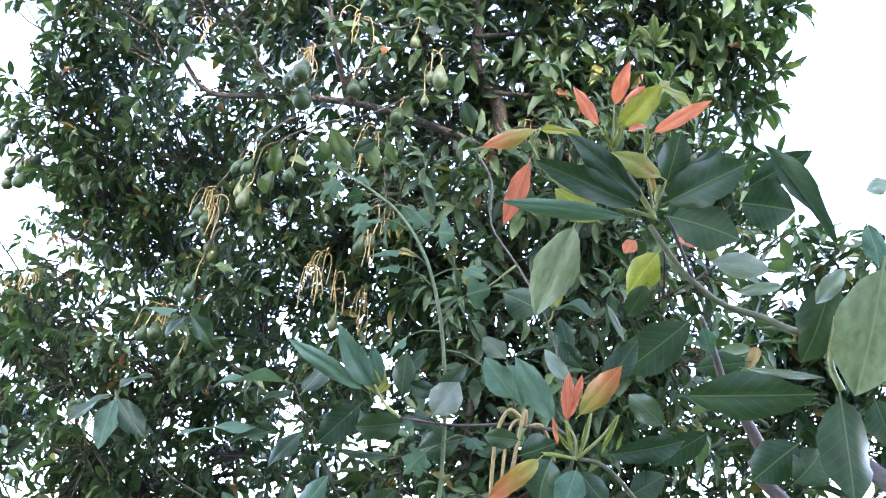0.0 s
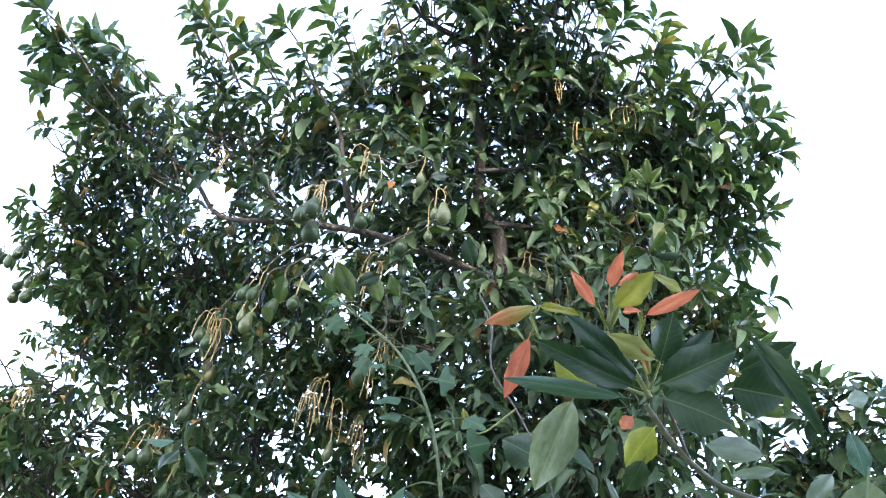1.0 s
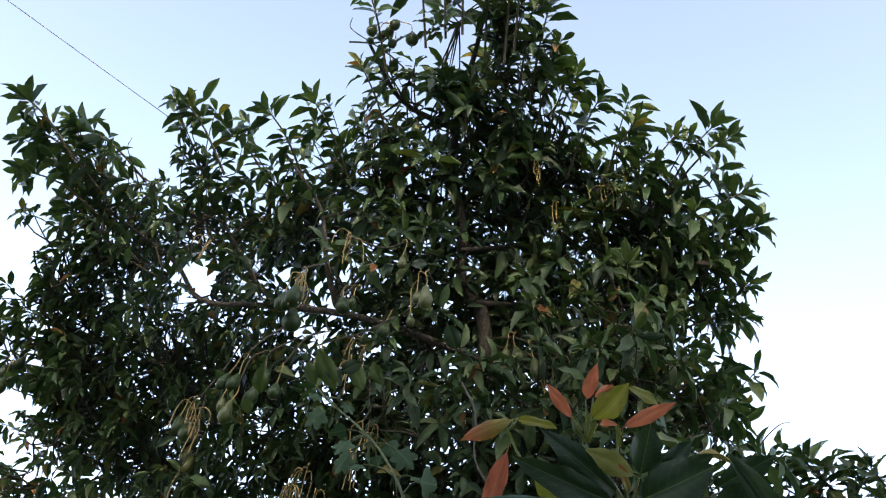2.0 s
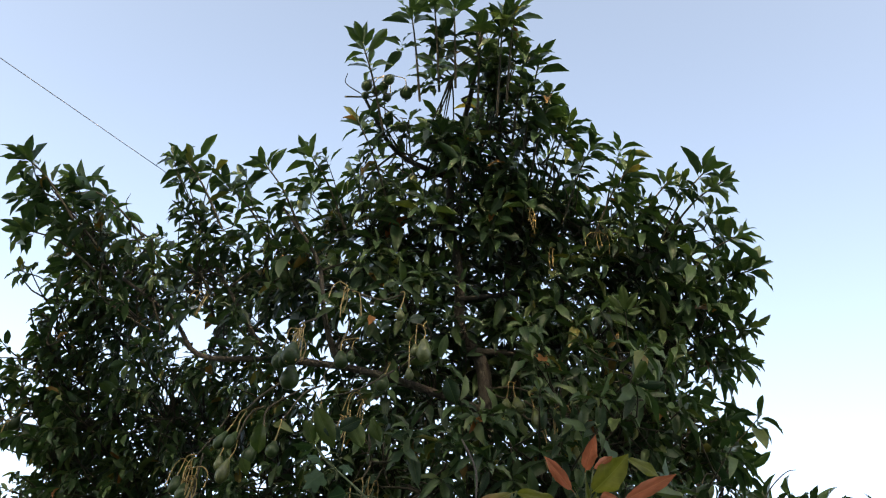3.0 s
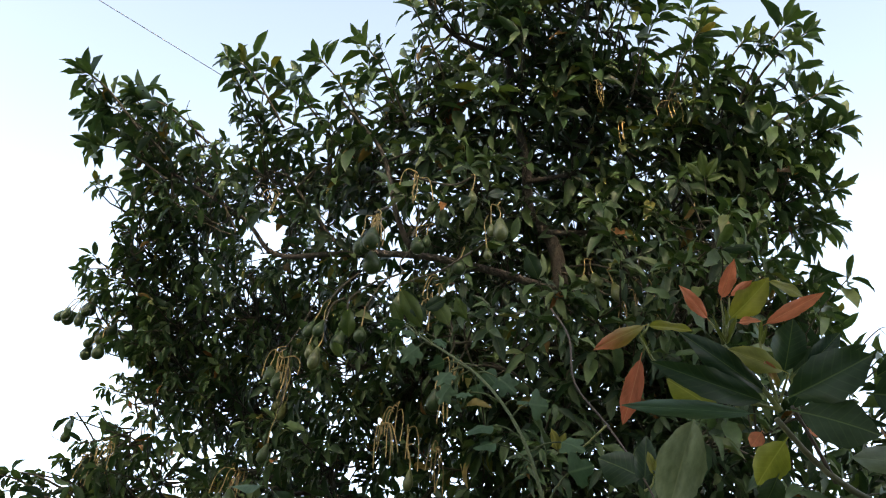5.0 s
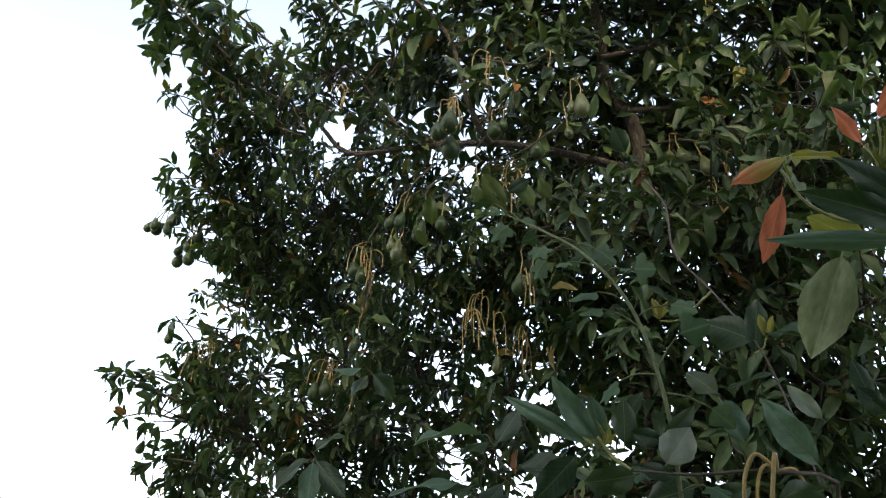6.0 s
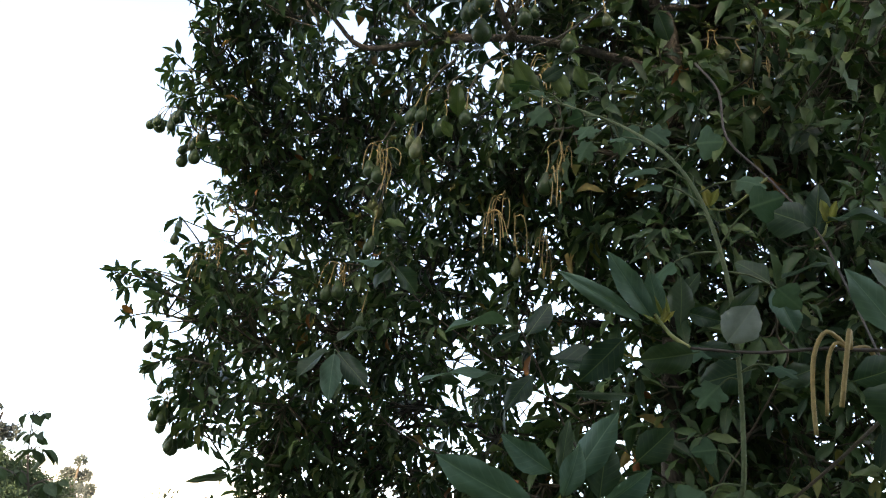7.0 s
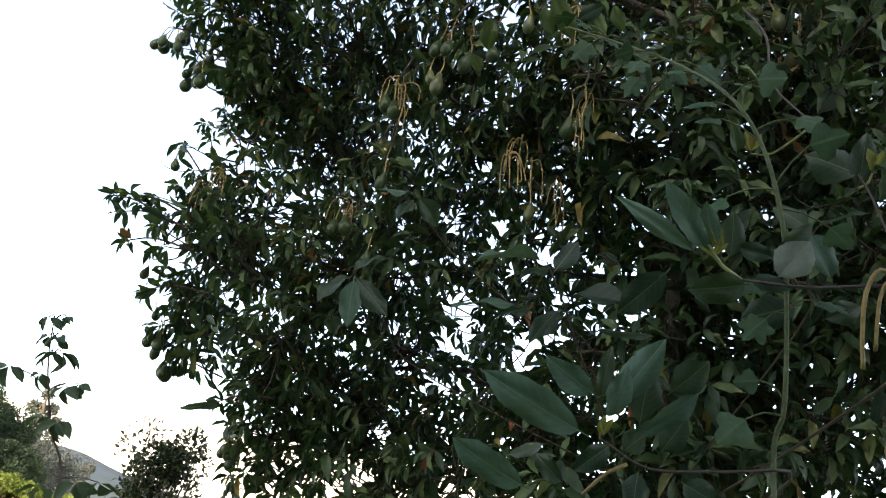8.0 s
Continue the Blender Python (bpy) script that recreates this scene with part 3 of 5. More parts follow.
FRONT_TWO = [(0.16, 2.94, 2.08, 0.22), (0.13, 2.98, 1.86, 0.22), (0.55, 2.63, 3.27, 0.28), (0.70, 2.62, 3.00, 0.27), (0.59, 2.74, 2.63, 0.26), (0.71, 2.70, 2.35, 0.25), (0.48, 2.84, 2.14, 0.25), (0.65, 2.83, 1.95, 0.25), (0.35, 2.95, 1.76, 0.25), (-0.23, 3.25, 2.27, 0.28), (-0.23, 3.13, 3.10, 0.29), (-0.44, 3.35, 1.68, 0.28), (-0.90, 3.61, 1.62, 0.33), (-1.41, 3.81, 1.47, 0.36), (0.00, 2.05, 4.93, 0.27), (-0.60, 2.36, 4.05, 0.24), (-0.29, 2.40, 4.36, 0.25), (-1.21, 2.55, 4.20, 0.27), (0.35, 2.75, 4.18, 0.29)]
FRONT_THREE = [(0.81, 2.65, 4.36, 0.30)]
FRONT = FRONT_ONE + FRONT_TWO + FRONT_THREE
COVER = [(0.07, 2.60, 3.45, 0.28), (0.27, 2.57, 3.29, 0.28), (0.44, 2.56, 3.48, 0.27), (0.56, 2.53, 3.32, 0.27), (-0.12, 2.57, 3.27, 0.26), (0.21, 2.59, 3.65, 0.26), (-0.31, 2.57, 3.45, 0.24), (0.72, 2.48, 3.55, 0.27), (0.91, 2.36, 3.67, 0.27), (0.56, 2.48, 3.77, 0.27), (0.85, 2.28, 3.96, 0.27)]
COVER_LOW = [(-0.40, 2.60, 3.53, 0.26), (-0.06, 2.71, 3.36, 0.26), (0.28, 2.51, 3.54, 0.27), (0.62, 2.54, 3.18, 0.27), (0.76, 2.56, 2.85, 0.27), (0.37, 2.74, 2.97, 0.27), (0.05, 2.89, 3.03, 0.27), (-0.28, 2.97, 3.15, 0.27), (0.26, 3.04, 2.61, 0.28), (0.63, 2.90, 2.43, 0.28), (0.47, 3.13, 2.16, 0.28), (0.76, 2.83, 2.09, 0.28), (-0.01, 3.37, 2.38, 0.28), (0.17, 3.24, 1.83, 0.30), (0.61, 2.93, 1.81, 0.30), (-0.47, 3.48, 1.88, 0.28), (-1.91, 3.50, 2.69, 0.30), (-1.70, 3.64, 2.50, 0.30), (-2.21, 3.43, 2.79, 0.28)]
COVER_SIDE = [(0.61, 2.44, 2.74, 0.27), (0.88, 2.24, 2.77, 0.27), (0.76, 2.38, 2.50, 0.28), (0.98, 2.19, 2.52, 0.28), (1.09, 2.19, 2.96, 0.27), (0.48, 2.55, 2.50, 0.28), (0.80, 2.49, 3.02, 0.26)]
INNER = [(-1.89, 2.45, 4.22, 0.28), (-1.43, 2.69, 4.24, 0.28), (-1.75, 2.86, 3.99, 0.28), (-1.33, 2.99, 3.92, 0.28), (-1.02, 2.84, 4.10, 0.28), (-0.66, 2.78, 4.29, 0.28), (-0.51, 2.45, 4.53, 0.28), (-1.49, 2.33, 4.43, 0.28), (-1.03, 2.42, 4.56, 0.28), (-0.39, 2.95, 3.97, 0.28), (-0.17, 2.79, 4.21, 0.28), (-0.06, 2.98, 3.96, 0.28)]
BEHIND = [(0.10, 2.80, 4.54, 0.28), (0.29, 2.89, 4.43, 0.28), (-0.07, 2.98, 4.31, 0.28), (0.43, 2.78, 4.54, 0.28), (0.20, 2.72, 4.78, 0.28), (0.63, 2.59, 4.57, 0.28), (-0.16, 2.87, 4.59, 0.28), (0.50, 2.88, 4.26, 0.28), (-0.40, 2.71, 4.74, 0.28), (0.83, 2.71, 4.40, 0.28), (-2.62, 3.64, 3.57, 0.30), (-2.23, 3.86, 3.58, 0.30), (-1.84, 3.76, 3.85, 0.30), (-1.63, 3.96, 3.40, 0.30), (-2.04, 4.00, 3.20, 0.30), (-2.36, 3.66, 3.81, 0.30)]
# Leafy shoots that stand out of the crown.
SHOOTS_ONE = [(-0.19, 1.30, 5.43, 0.9, 0.20), (0.20, 1.38, 5.31, 0.9, 0.20), (0.33, 1.52, 5.24, 0.3, 0.20), (-0.60, 1.48, 5.29, 0.6, 0.20), (-0.62, 1.81, 5.00, 0.3, 0.20), (-0.91, 1.99, 4.92, 0.5, 0.20), (-1.18, 2.06, 4.89, 0.6, 0.20), (-1.64, 2.00, 4.84, 0.7, 0.20), (-1.43, 2.17, 4.83, 0.4, 0.20), (-2.50, 1.91, 4.70, 0.5, 0.20), (-2.26, 2.14, 4.74, 0.2, 0.20), (-2.51, 2.23, 4.44, 0.0, 0.20), (0.48, 1.80, 5.19, 0.4, 0.20), (0.76, 2.04, 5.12, 0.6, 0.20), (0.98, 2.12, 5.03, 0.6, 0.20), (1.42, 2.12, 5.01, 0.6, 0.20), (1.51, 2.15, 4.95, 0.2, 0.20), (1.60, 2.54, 4.59, 0.0, 0.20)]
SHOOTS_TWO = [(1.57, 2.71, 4.43, 0.0, 0.20)]
SHOOTS = SHOOTS_ONE + SHOOTS_TWO
MORE_SHOOTS_ONE = [(1.58, 2.85, 4.26, -0.2, 0.20), (1.50, 2.92, 3.86, 0.1, 0.20), (1.50, 3.04, 3.68, 0.0, 0.20), (-2.97, 3.27, 2.87, 0.0, 0.13), (-2.96, 3.38, 2.62, -0.2, 0.13), (-2.86, 3.54, 2.37, -0.3, 0.13), (-0.32, 1.35, 5.40, 0.9, 0.20), (-0.08, 1.29, 5.45, 1.0, 0.20), (0.07, 1.42, 5.40, 0.9, 0.20), (0.26, 1.31, 5.34, 0.8, 0.20), (0.42, 1.59, 5.31, 0.4, 0.20), (1.69, 2.50, 4.58, 0.0, 0.20), (1.61, 2.37, 4.73, 0.2, 0.20), (1.67, 2.74, 4.34, -0.1, 0.20), (1.65, 2.87, 4.20, -0.2, 0.20), (0.61, 1.94, 5.21, 0.5, 0.20), (1.20, 2.15, 4.94, 0.6, 0.20), (-2.45, 2.08, 4.62, 0.3, 0.20)]
MORE_SHOOTS_TWO = [(-2.42, 3.91, 1.82, -0.4, 0.13), (-3.06, 3.27, 2.86, 0.1, 0.13), (-2.99, 3.30, 2.77, -0.1, 0.13)]
MORE_SHOOTS = MORE_SHOOTS_ONE + MORE_SHOOTS_TWO

joints = [np.array(p) for p in TRUNK[3:]]
for row in BRANCHES:
    q = [np.array(p) for p in row[1:]]
    for a, b in zip(q[:-1], q[1:]):
        joints += [a + (b - a) * f for f in (0.25, 0.5, 0.75, 1.0)]
crown = Crown(tree, joints, (0.1, 3.3))
for boughs, lift, droop, full in ((TOP, 0.5, 0.15, 1.85), (SIDES, 0.2, 0.3, 1.3), (FLANK, -0.05, 0.5, 0.66), (LOWER, 0.0, 0.45, 1.4), (MIDDLE, 0.0, 0.4, 0.85), (HEART, 0.0, 0.4, 0.62), (FRONT, 0.0, 0.4, 1.1), (RIGHT, 0.0, 0.35, 1.0), (COVER, 0.1, 0.35, 0.9), (COVER_LOW, 0.0, 0.4, 0.8), (COVER_SIDE, 0.0, 0.35, 0.9), (INNER, 0.1, 0.35, 0.8), (BEHIND, 0.1, 0.35, 0.9)):
    for bough in boughs:
        crown.bough(*bough, DENSE * full, lift, droop)
for x, y, z, r in between(TOP + SIDES + FLANK + LOWER, 0.85, FILL):
    crown.bough(x, y + 0.1, z, r * 0.9, DENSE, 0.1, 0.35)
for row in SHOOTS + MORE_SHOOTS:
    crown.shoot(*row)
crown.finish(290)

# ---- a second avocado tree beside it ----
second = thing("avocado_tree", (2.7, 3.1, 0.0), "bushy avocado tree with dark leaf tufts beside the large one", "tree", "avocado trees")
SECOND_TRUNK = [(2.7, 3.1, -0.1), (2.68, 3.12, 0.9), (2.6, 3.1, 1.7), (2.5, 3.05, 2.5)]
stem("trunk", SECOND_TRUNK, [0.07, 0.03], bark_mat, second, 10, 5)
SECOND_BOUGHS = [(1.69, 2.81, 3.14, 0.22), (1.87, 2.74, 3.07, 0.22), (1.78, 2.87, 2.91, 0.28), (1.64, 3.05, 2.93, 0.25), (1.78, 2.89, 3.04, 0.22), (1.63, 3.10, 3.03, 0.22), (1.54, 3.22, 2.83, 0.29), (1.83, 2.99, 2.77, 0.31), (1.33, 3.48, 2.66, 0.29), (1.61, 3.20, 2.47, 0.34), (1.20, 3.60, 2.35, 0.29), (1.81, 3.01, 2.37, 0.33), (1.41, 3.44, 2.26, 0.32), (1.96, 2.76, 2.81, 0.33), (2.04, 2.84, 2.47, 0.36)]
SECOND_SHOOTS = [(1.66, 2.75, 3.27, 0.7, 0.20), (1.84, 2.69, 3.19, 0.8, 0.20), (1.79, 2.81, 3.27, 0.5, 0.20), (1.58, 2.85, 3.18, 0.3, 0.20), (1.85, 2.58, 3.16, 0.6, 0.20), (1.52, 2.88, 3.36, 0.3, 0.20)]
crown = Crown(second, SECOND_TRUNK[1:], (2.7, 3.4))
for bough in SECOND_BOUGHS + between(SECOND_BOUGHS, 0.8, 14):
    crown.bough(*bough, DENSE * 0.8, 0.4, 0.2)
for row in SECOND_SHOOTS:
    crown.shoot(*row)
crown.finish(0)
crown = None


# A dead twig and a curled tendril against the sky.
stem("dead_twig", [(-2.005, 2.509, 4.621), (-2.020, 2.349, 4.676), (-2.023, 2.233, 4.697), (-2.001, 2.190, 4.747)], [0.0040, 0.0015], twig_mat, tree)
stem("dead_twig", [(-1.992, 2.487, 4.651), (-1.984, 2.375, 4.681), (-2.012, 2.263, 4.680)], [0.0030, 0.0012], twig_mat, tree)
stem("dead_twig", [(-0.353, 1.977, 5.182), (-0.474, 1.816, 5.141), (-0.604, 1.735, 5.161), (-0.699, 1.670, 5.175), (-0.688, 1.620, 5.204)], [0.0050, 0.0020], twig_mat, tree)
stem("dead_twig", [(-2.734, 3.454, 3.148), (-2.794, 3.427, 3.114), (-2.869, 3.367, 3.120), (-2.887, 3.328, 3.168)], [0.0030, 0.0010], twig_mat, tree)
stem("dead_twig", [(-2.707, 3.406, 3.274), (-2.776, 3.369, 3.249), (-2.843, 3.342, 3.206), (-2.874, 3.343, 3.158)], [0.0030, 0.0010], twig_mat, tree)
stem("tendril", [(1.417, 2.981, 3.258), (1.469, 2.811, 3.309), (1.518, 2.754, 3.371), (1.576, 2.700, 3.414), (1.616, 2.678, 3.417)], [0.0040, 0.0015], twig_mat, second)


# ---- fruit on long stalks ----
def pear(radius, length, neck):
    """An avocado hanging from the origin: narrow neck above, round below."""
    rings, sides = 12, 12
    verts, faces = [], []
    for k in range(rings + 1):
        s = k / rings
        z = -length * s
        if s < 0.62:
            f = s / 0.62
            w = (neck + (1 - neck) * f * f * (3 - 2 * f)) * min(1.0, 0.35 + 9 * s)
        else:
            w = math.sqrt(max(0.0, 1 - ((s - 0.62) / 0.385) ** 2))
        rr = radius * max(0.06, w)
        for j in range(sides):
            a = 2 * math.pi * j / sides
            verts.append((rr * math.cos(a), rr * math.sin(a), z))
    for k in range(rings):
        for j in range(sides):
            a, b = k * sides + j, k * sides + (j + 1) % sides
            faces.append((a, a + sides, b + sides, b))
    faces.append(tuple(range(sides)))
    faces.append(tuple(range(rings * sides, (rings + 1) * sides))[::-1])
    return verts, faces


FRUITS = [mesh_of("avocado", *pear(0.034, 0.1, 0.36)), mesh_of("avocado", *pear(0.037, 0.1, 0.42)), mesh_of("avocado", *pear(0.026, 0.078, 0.33)), mesh_of("avocado", *pear(0.031, 0.115, 0.32))]
PALES = [mesh_of("avocado", *pear(0.034, 0.1, 0.36)), mesh_of("avocado", *pear(0.03, 0.12, 0.36)), mesh_of("avocado", *pear(0.024, 0.075, 0.4)), mesh_of("avocado", *pear(0.031, 0.11, 0.45))]
for me in FRUITS:
    me.materials.append(fruit_mat)
for me in PALES:
    me.materials.append(pale_fruit_mat)


def fruit_bunch(x, y, z, count, stalk, pale):
    """Fruits whose middles hang about (x, y, z), on bowed stalks from one twig above."""
    top = np.array((x, y + 0.02, z + stalk + 0.05))
    home = joints[int(np.argmin([np.linalg.norm(j - top) for j in joints]))]
    way = (home - top) / (np.linalg.norm(home - top) + 1e-6)
    bend = top + way * 0.16 + rng.normal(0, 0.03, 3)
    v, f, u = tube([top, bend, top + way * 0.36 + rng.normal(0, 0.04, 3)], [0.0045, 0.006], 6, 4)
    keep_place(part("twig", (v, f.tolist()), twig_mat), tree)
    for k in range(count):
        a = 2.4 * k + rng.uniform(0, 1)
        off = 0.028 * math.sqrt(k) * 1.35
        size = rng.uniform(0.82, 1.12)
        nose = np.array((x + off * math.cos(a) * 1.4, y + off * math.sin(a), z + 0.045 * size + rng.uniform(-0.02, 0.03) - (0.012 * k if count > 2 else 0)))
        meshes = PALES if pale else FRUITS
        fruit = part("avocado", meshes[rng.integers(0, 4)], None)
        fruit.matrix_basis = Matrix.Translation(nose) @ pose(0, 0, 0, rng.uniform(-14, 14), rng.uniform(-14, 14), rng.uniform(0, 360)) @ Matrix.Scale(size, 4)
        keep_place(fruit, tree)
        knee = top + (nose - top) * 0.18 + np.array([(nose - top)[0] * 0.5 + rng.normal(0, 0.014), rng.normal(0, 0.012), 0.012])
        v, f, u = tube([top + rng.normal(0, 0.008, 3), knee, (knee + nose) / 2 + rng.normal(0, 0.006, 3), nose + np.array([0, 0, -0.004])], [0.0035, 0.0028, 0.0026, 0.0045], 5, 3)
        st = part("stalk", (v, f.tolist()), stalk_mat)
        st.parent = fruit
        st.matrix_parent_inverse = fruit.matrix_basis.inverted()


FRONT_FRUIT_ONE = [(-0.64, 1.93, 3.37, 4, 0.13, 0), (-0.96, 2.43, 3.30, 2, 0.10, 0), (-0.88, 2.50, 3.26, 1, 0.10, 0), (-0.77, 2.42, 3.25, 1, 0.10, 0), (-0.12, 2.12, 3.60, 2, 0.10, 1), (-0.18, 2.19, 3.51, 1, 0.18, 1), (-0.47, 2.25, 3.61, 2, 0.10, 0), (0.32, 2.65, 3.67, 2, 0.12, 1), (-0.38, 2.56, 2.99, 2, 0.16, 0), (-1.30, 2.82, 3.23, 2, 0.14, 0), (-0.59, 2.99, 2.77, 1, 0.14, 1), (-1.32, 2.95, 2.91, 1, 0.14, 0), (-1.56, 3.16, 2.71, 2, 0.12, 0), (-1.44, 3.26, 2.58, 1, 0.16, 0), (-1.04, 2.63, 3.26, 2, 0.10, 1)]
FRONT_FRUIT_TWO = [(-0.64, 2.55, 3.53, 1, 0.12, 1), (-0.34, 2.49, 3.66, 1, 0.10, 0), (-0.26, 2.17, 3.82, 1, 0.12, 1), (0.41, 2.62, 3.60, 1, 0.10, 1), (0.51, 2.70, 3.45, 1, 0.16, 1), (0.61, 2.68, 3.45, 1, 0.16, 1)]
FRONT_FRUIT = FRONT_FRUIT_ONE + FRONT_FRUIT_TWO
EDGE_FRUIT_ONE = [(-2.92, 3.10, 3.81, 3, 0.10, 0), (-2.84, 3.16, 3.90, 3, 0.10, 0), (-2.74, 3.23, 3.72, 3, 0.12, 0), (-2.77, 3.66, 2.10, 4, 0.12, 0), (-2.69, 3.74, 1.95, 3, 0.10, 0), (-2.82, 3.39, 3.15, 1, 0.10, 0), (-2.76, 3.27, 3.64, 2, 0.10, 0), (-2.68, 3.23, 3.79, 2, 0.10, 0), (-2.25, 3.96, 1.56, 2, 0.10, 0), (-2.72, 2.94, 3.68, 1, 0.10, 0), (-2.61, 3.10, 3.57, 1, 0.14, 0), (-2.74, 3.68, 2.09, 3, 0.10, 0), (-2.49, 2.54, 4.54, 2, 0.10, 0), (-2.72, 3.54, 3.00, 4, 0.12, 0), (-2.62, 3.59, 3.03, 3, 0.12, 0)]
EDGE_FRUIT_TWO = [(-2.30, 3.99, 1.55, 2, 0.12, 0), (-1.80, 3.70, 2.94, 3, 0.12, 1), (-1.50, 3.47, 3.38, 2, 0.12, 1), (-0.47, 1.70, 5.21, 7, 0.10, 0), (-0.32, 2.17, 4.93, 1, 0.10, 1), (-0.13, 2.22, 4.92, 2, 0.12, 0), (-0.50, 2.18, 4.90, 1, 0.10, 0), (-0.37, 1.91, 5.10, 1, 0.05, 0)]
EDGE_FRUIT = EDGE_FRUIT_ONE + EDGE_FRUIT_TWO
HANGING_FRUIT = [(-2.74, 3.76, 1.93, 1, 0.13, 0), (-2.69, 3.79, 1.97, 1, 0.14, 0), (-2.65, 3.81, 2.00, 1, 0.13, 0), (-2.82, 3.65, 2.27, 1, 0.06, 0), (-2.29, 4.00, 1.49, 1, 0.14, 0), (-2.89, 3.55, 2.47, 1, 0.06, 0)]
for row in FRONT_FRUIT + EDGE_FRUIT + HANGING_FRUIT:
    fruit_bunch(*row)
# Bare stalks that have lost their fruit.
BARE_ONE = [(-0.63, 1.91, 3.46, 6, 0.16), (-0.40, 2.54, 3.01, 5, 0.14), (-0.69, 2.74, 2.94, 6, 0.20), (-1.24, 2.72, 3.24, 5, 0.16), (-0.46, 2.32, 3.35, 4, 0.16), (0.39, 2.26, 4.76, 5, 0.15), (0.83, 2.38, 4.73, 5, 0.16), (0.53, 2.42, 4.62, 3, 0.14), (0.45, 2.85, 3.65, 3, 0.20), (-0.48, 3.00, 2.94, 7, 0.22), (-2.69, 3.53, 3.05, 6, 0.16), (-1.78, 3.63, 3.10, 5, 0.20), (-0.66, 2.84, 3.07, 5, 0.24), (-0.60, 2.89, 3.00, 3, 0.22), (-0.45, 2.53, 3.60, 5, 0.16), (-1.28, 2.76, 3.31, 6, 0.15), (-2.42, 3.26, 3.04, 8, 0.16), (-2.57, 3.31, 2.99, 6, 0.16)]
BARE_TWO = [(-0.37, 2.77, 3.27, 5, 0.14), (-1.57, 3.21, 2.87, 5, 0.16), (-2.45, 2.74, 4.36, 5, 0.14), (0.53, 2.57, 3.62, 3, 0.16), (-0.52, 2.13, 3.95, 6, 0.16), (-1.32, 2.32, 4.03, 5, 0.16)]
BARE = BARE_ONE + BARE_TWO
for x, y, z, n, drop in BARE:
    for k in range(n):
        p = np.array((x + rng.normal(0, 0.012), y + rng.normal(0, 0.012), z + rng.normal(0, 0.012)))
        dx, dy = rng.normal(0, 0.035), rng.normal(0, 0.03)
        low = drop * rng.uniform(0.45, 1.1)
        v, f, u = tube([p, p + np.array([dx * 0.6, dy * 0.6, 0.008]), p + np.array([dx, dy, -low * 0.35]), p + np.array([dx * 1.05 + rng.normal(0, 0.008), dy, -low])], [0.0032, 0.0028, 0.0025, 0.0032], 5, 3)
        keep_place(part("bare_stalk", (v, f.tolist()), stalk_mat), tree)


# ---- shoots with leaves placed one by one ----
def broad_blade(rng, wave, fold, curl, roll, stations=18, across=4):
    """A large leaf like blade(), with a grooved midrib, arched halves, quilting between the side veins and a waved rim."""
    s = np.r_[0.0, 0.05, 0.1, np.linspace(0.14, 1.0, stations - 3)]
    b = np.clip((s - 0.1) / 0.9, 0, 1)
    half = 0.5 * np.sin(np.pi * b ** 0.9) ** 0.74 * (1 - 0.3 * b ** 6)
    half = np.maximum(half, np.where(s < 0.13, 0.024, 0.0))
    half[-1] = 0.003
    lean, ph, twist = rng.uniform(-0.1, 0.1), rng.uniform(0, 6), rng.uniform(-0.25, 0.25)
    verts, uvs = [], []
    for k in range(stations):
        cx, z0 = lean * s[k] ** 2, -curl * s[k] ** 2.2
        for c in range(-across, across + 1):
            f = c / across
            w = half[k] * f
            z = fold * abs(w) * 1.4 - roll * w * w * 2.2 + twist * w * s[k] * 0.6
            z += wave * math.sin(ph + 9 * s[k] + 1.7 * np.sign(f)) * abs(f) ** 2 * half[k] * 2
            z += 0.006 * math.sin((s[k] - abs(w) * 0.45) * 9 * 2 * math.pi) * min(1, abs(f) * 3) * (1 - abs(f) ** 3)
            verts.append((cx + w * (1 - (0.04 * math.sin(ph + 21 * s[k]) + 0.03 * math.sin(3 * ph + 47 * s[k] + 2 * np.sign(f))) * abs(f)), s[k] - curl * 0.3 * s[k] ** 3, z0 + z))
            uvs.append((0.5 + w, s[k]))
    n, faces = 2 * across + 1, []
    for k in range(stations - 1):
        for c in range(n - 1):
            a = k * n + c
            faces.append((a, a + 1, a + n + 1, a + n))
    return np.array(verts), np.array(faces), np.array(uvs)


NEAR_LEAVES = [broad_blade(np.random.default_rng(k), *row) for k, row in enumerate(((0.07, 0.26, 0.2, 0.35), (0.11, 0.36, 0.32, 0.25), (0.06, 0.18, 0.12, 0.45), (0.12, 0.4, 0.38, 0.4), (0.09, 0.12, 0.26, 0.15)))]
near_meshes = {}


def placed_leaf(parent, base, tip, width, mat, face=(0.0, -1.0, 0.25), k=0):
    key = (mat.name, k)
    if key not in near_meshes:
        near_meshes[key] = mesh_of("leaf", *NEAR_LEAVES[k])
        near_meshes[key].materials.append(mat)
    base, tip = np.array(base), np.array(tip)
    d = tip - base
    length = np.linalg.norm(d)
    m = Matrix(frames_of(d[None], np.array(face, dtype=float)[None])[0].tolist()).to_4x4()
    m.translation = base
    ob = part("leaf", near_meshes[key], None)
    ob.matrix_basis = m @ Matrix.Diagonal((width * 0.9, length * 1.04, length * 0.4 + width * 0.55, 1))
    return keep_place(ob, parent)


MATS = {"g": near_mat, "p": pale_mat, "r": red_mat, "o": olive_mat, "b": blush_mat, "w": glaucous_sheen_mat, "y": sprout_mat, "l": lime_mat, "k": grey_mat}


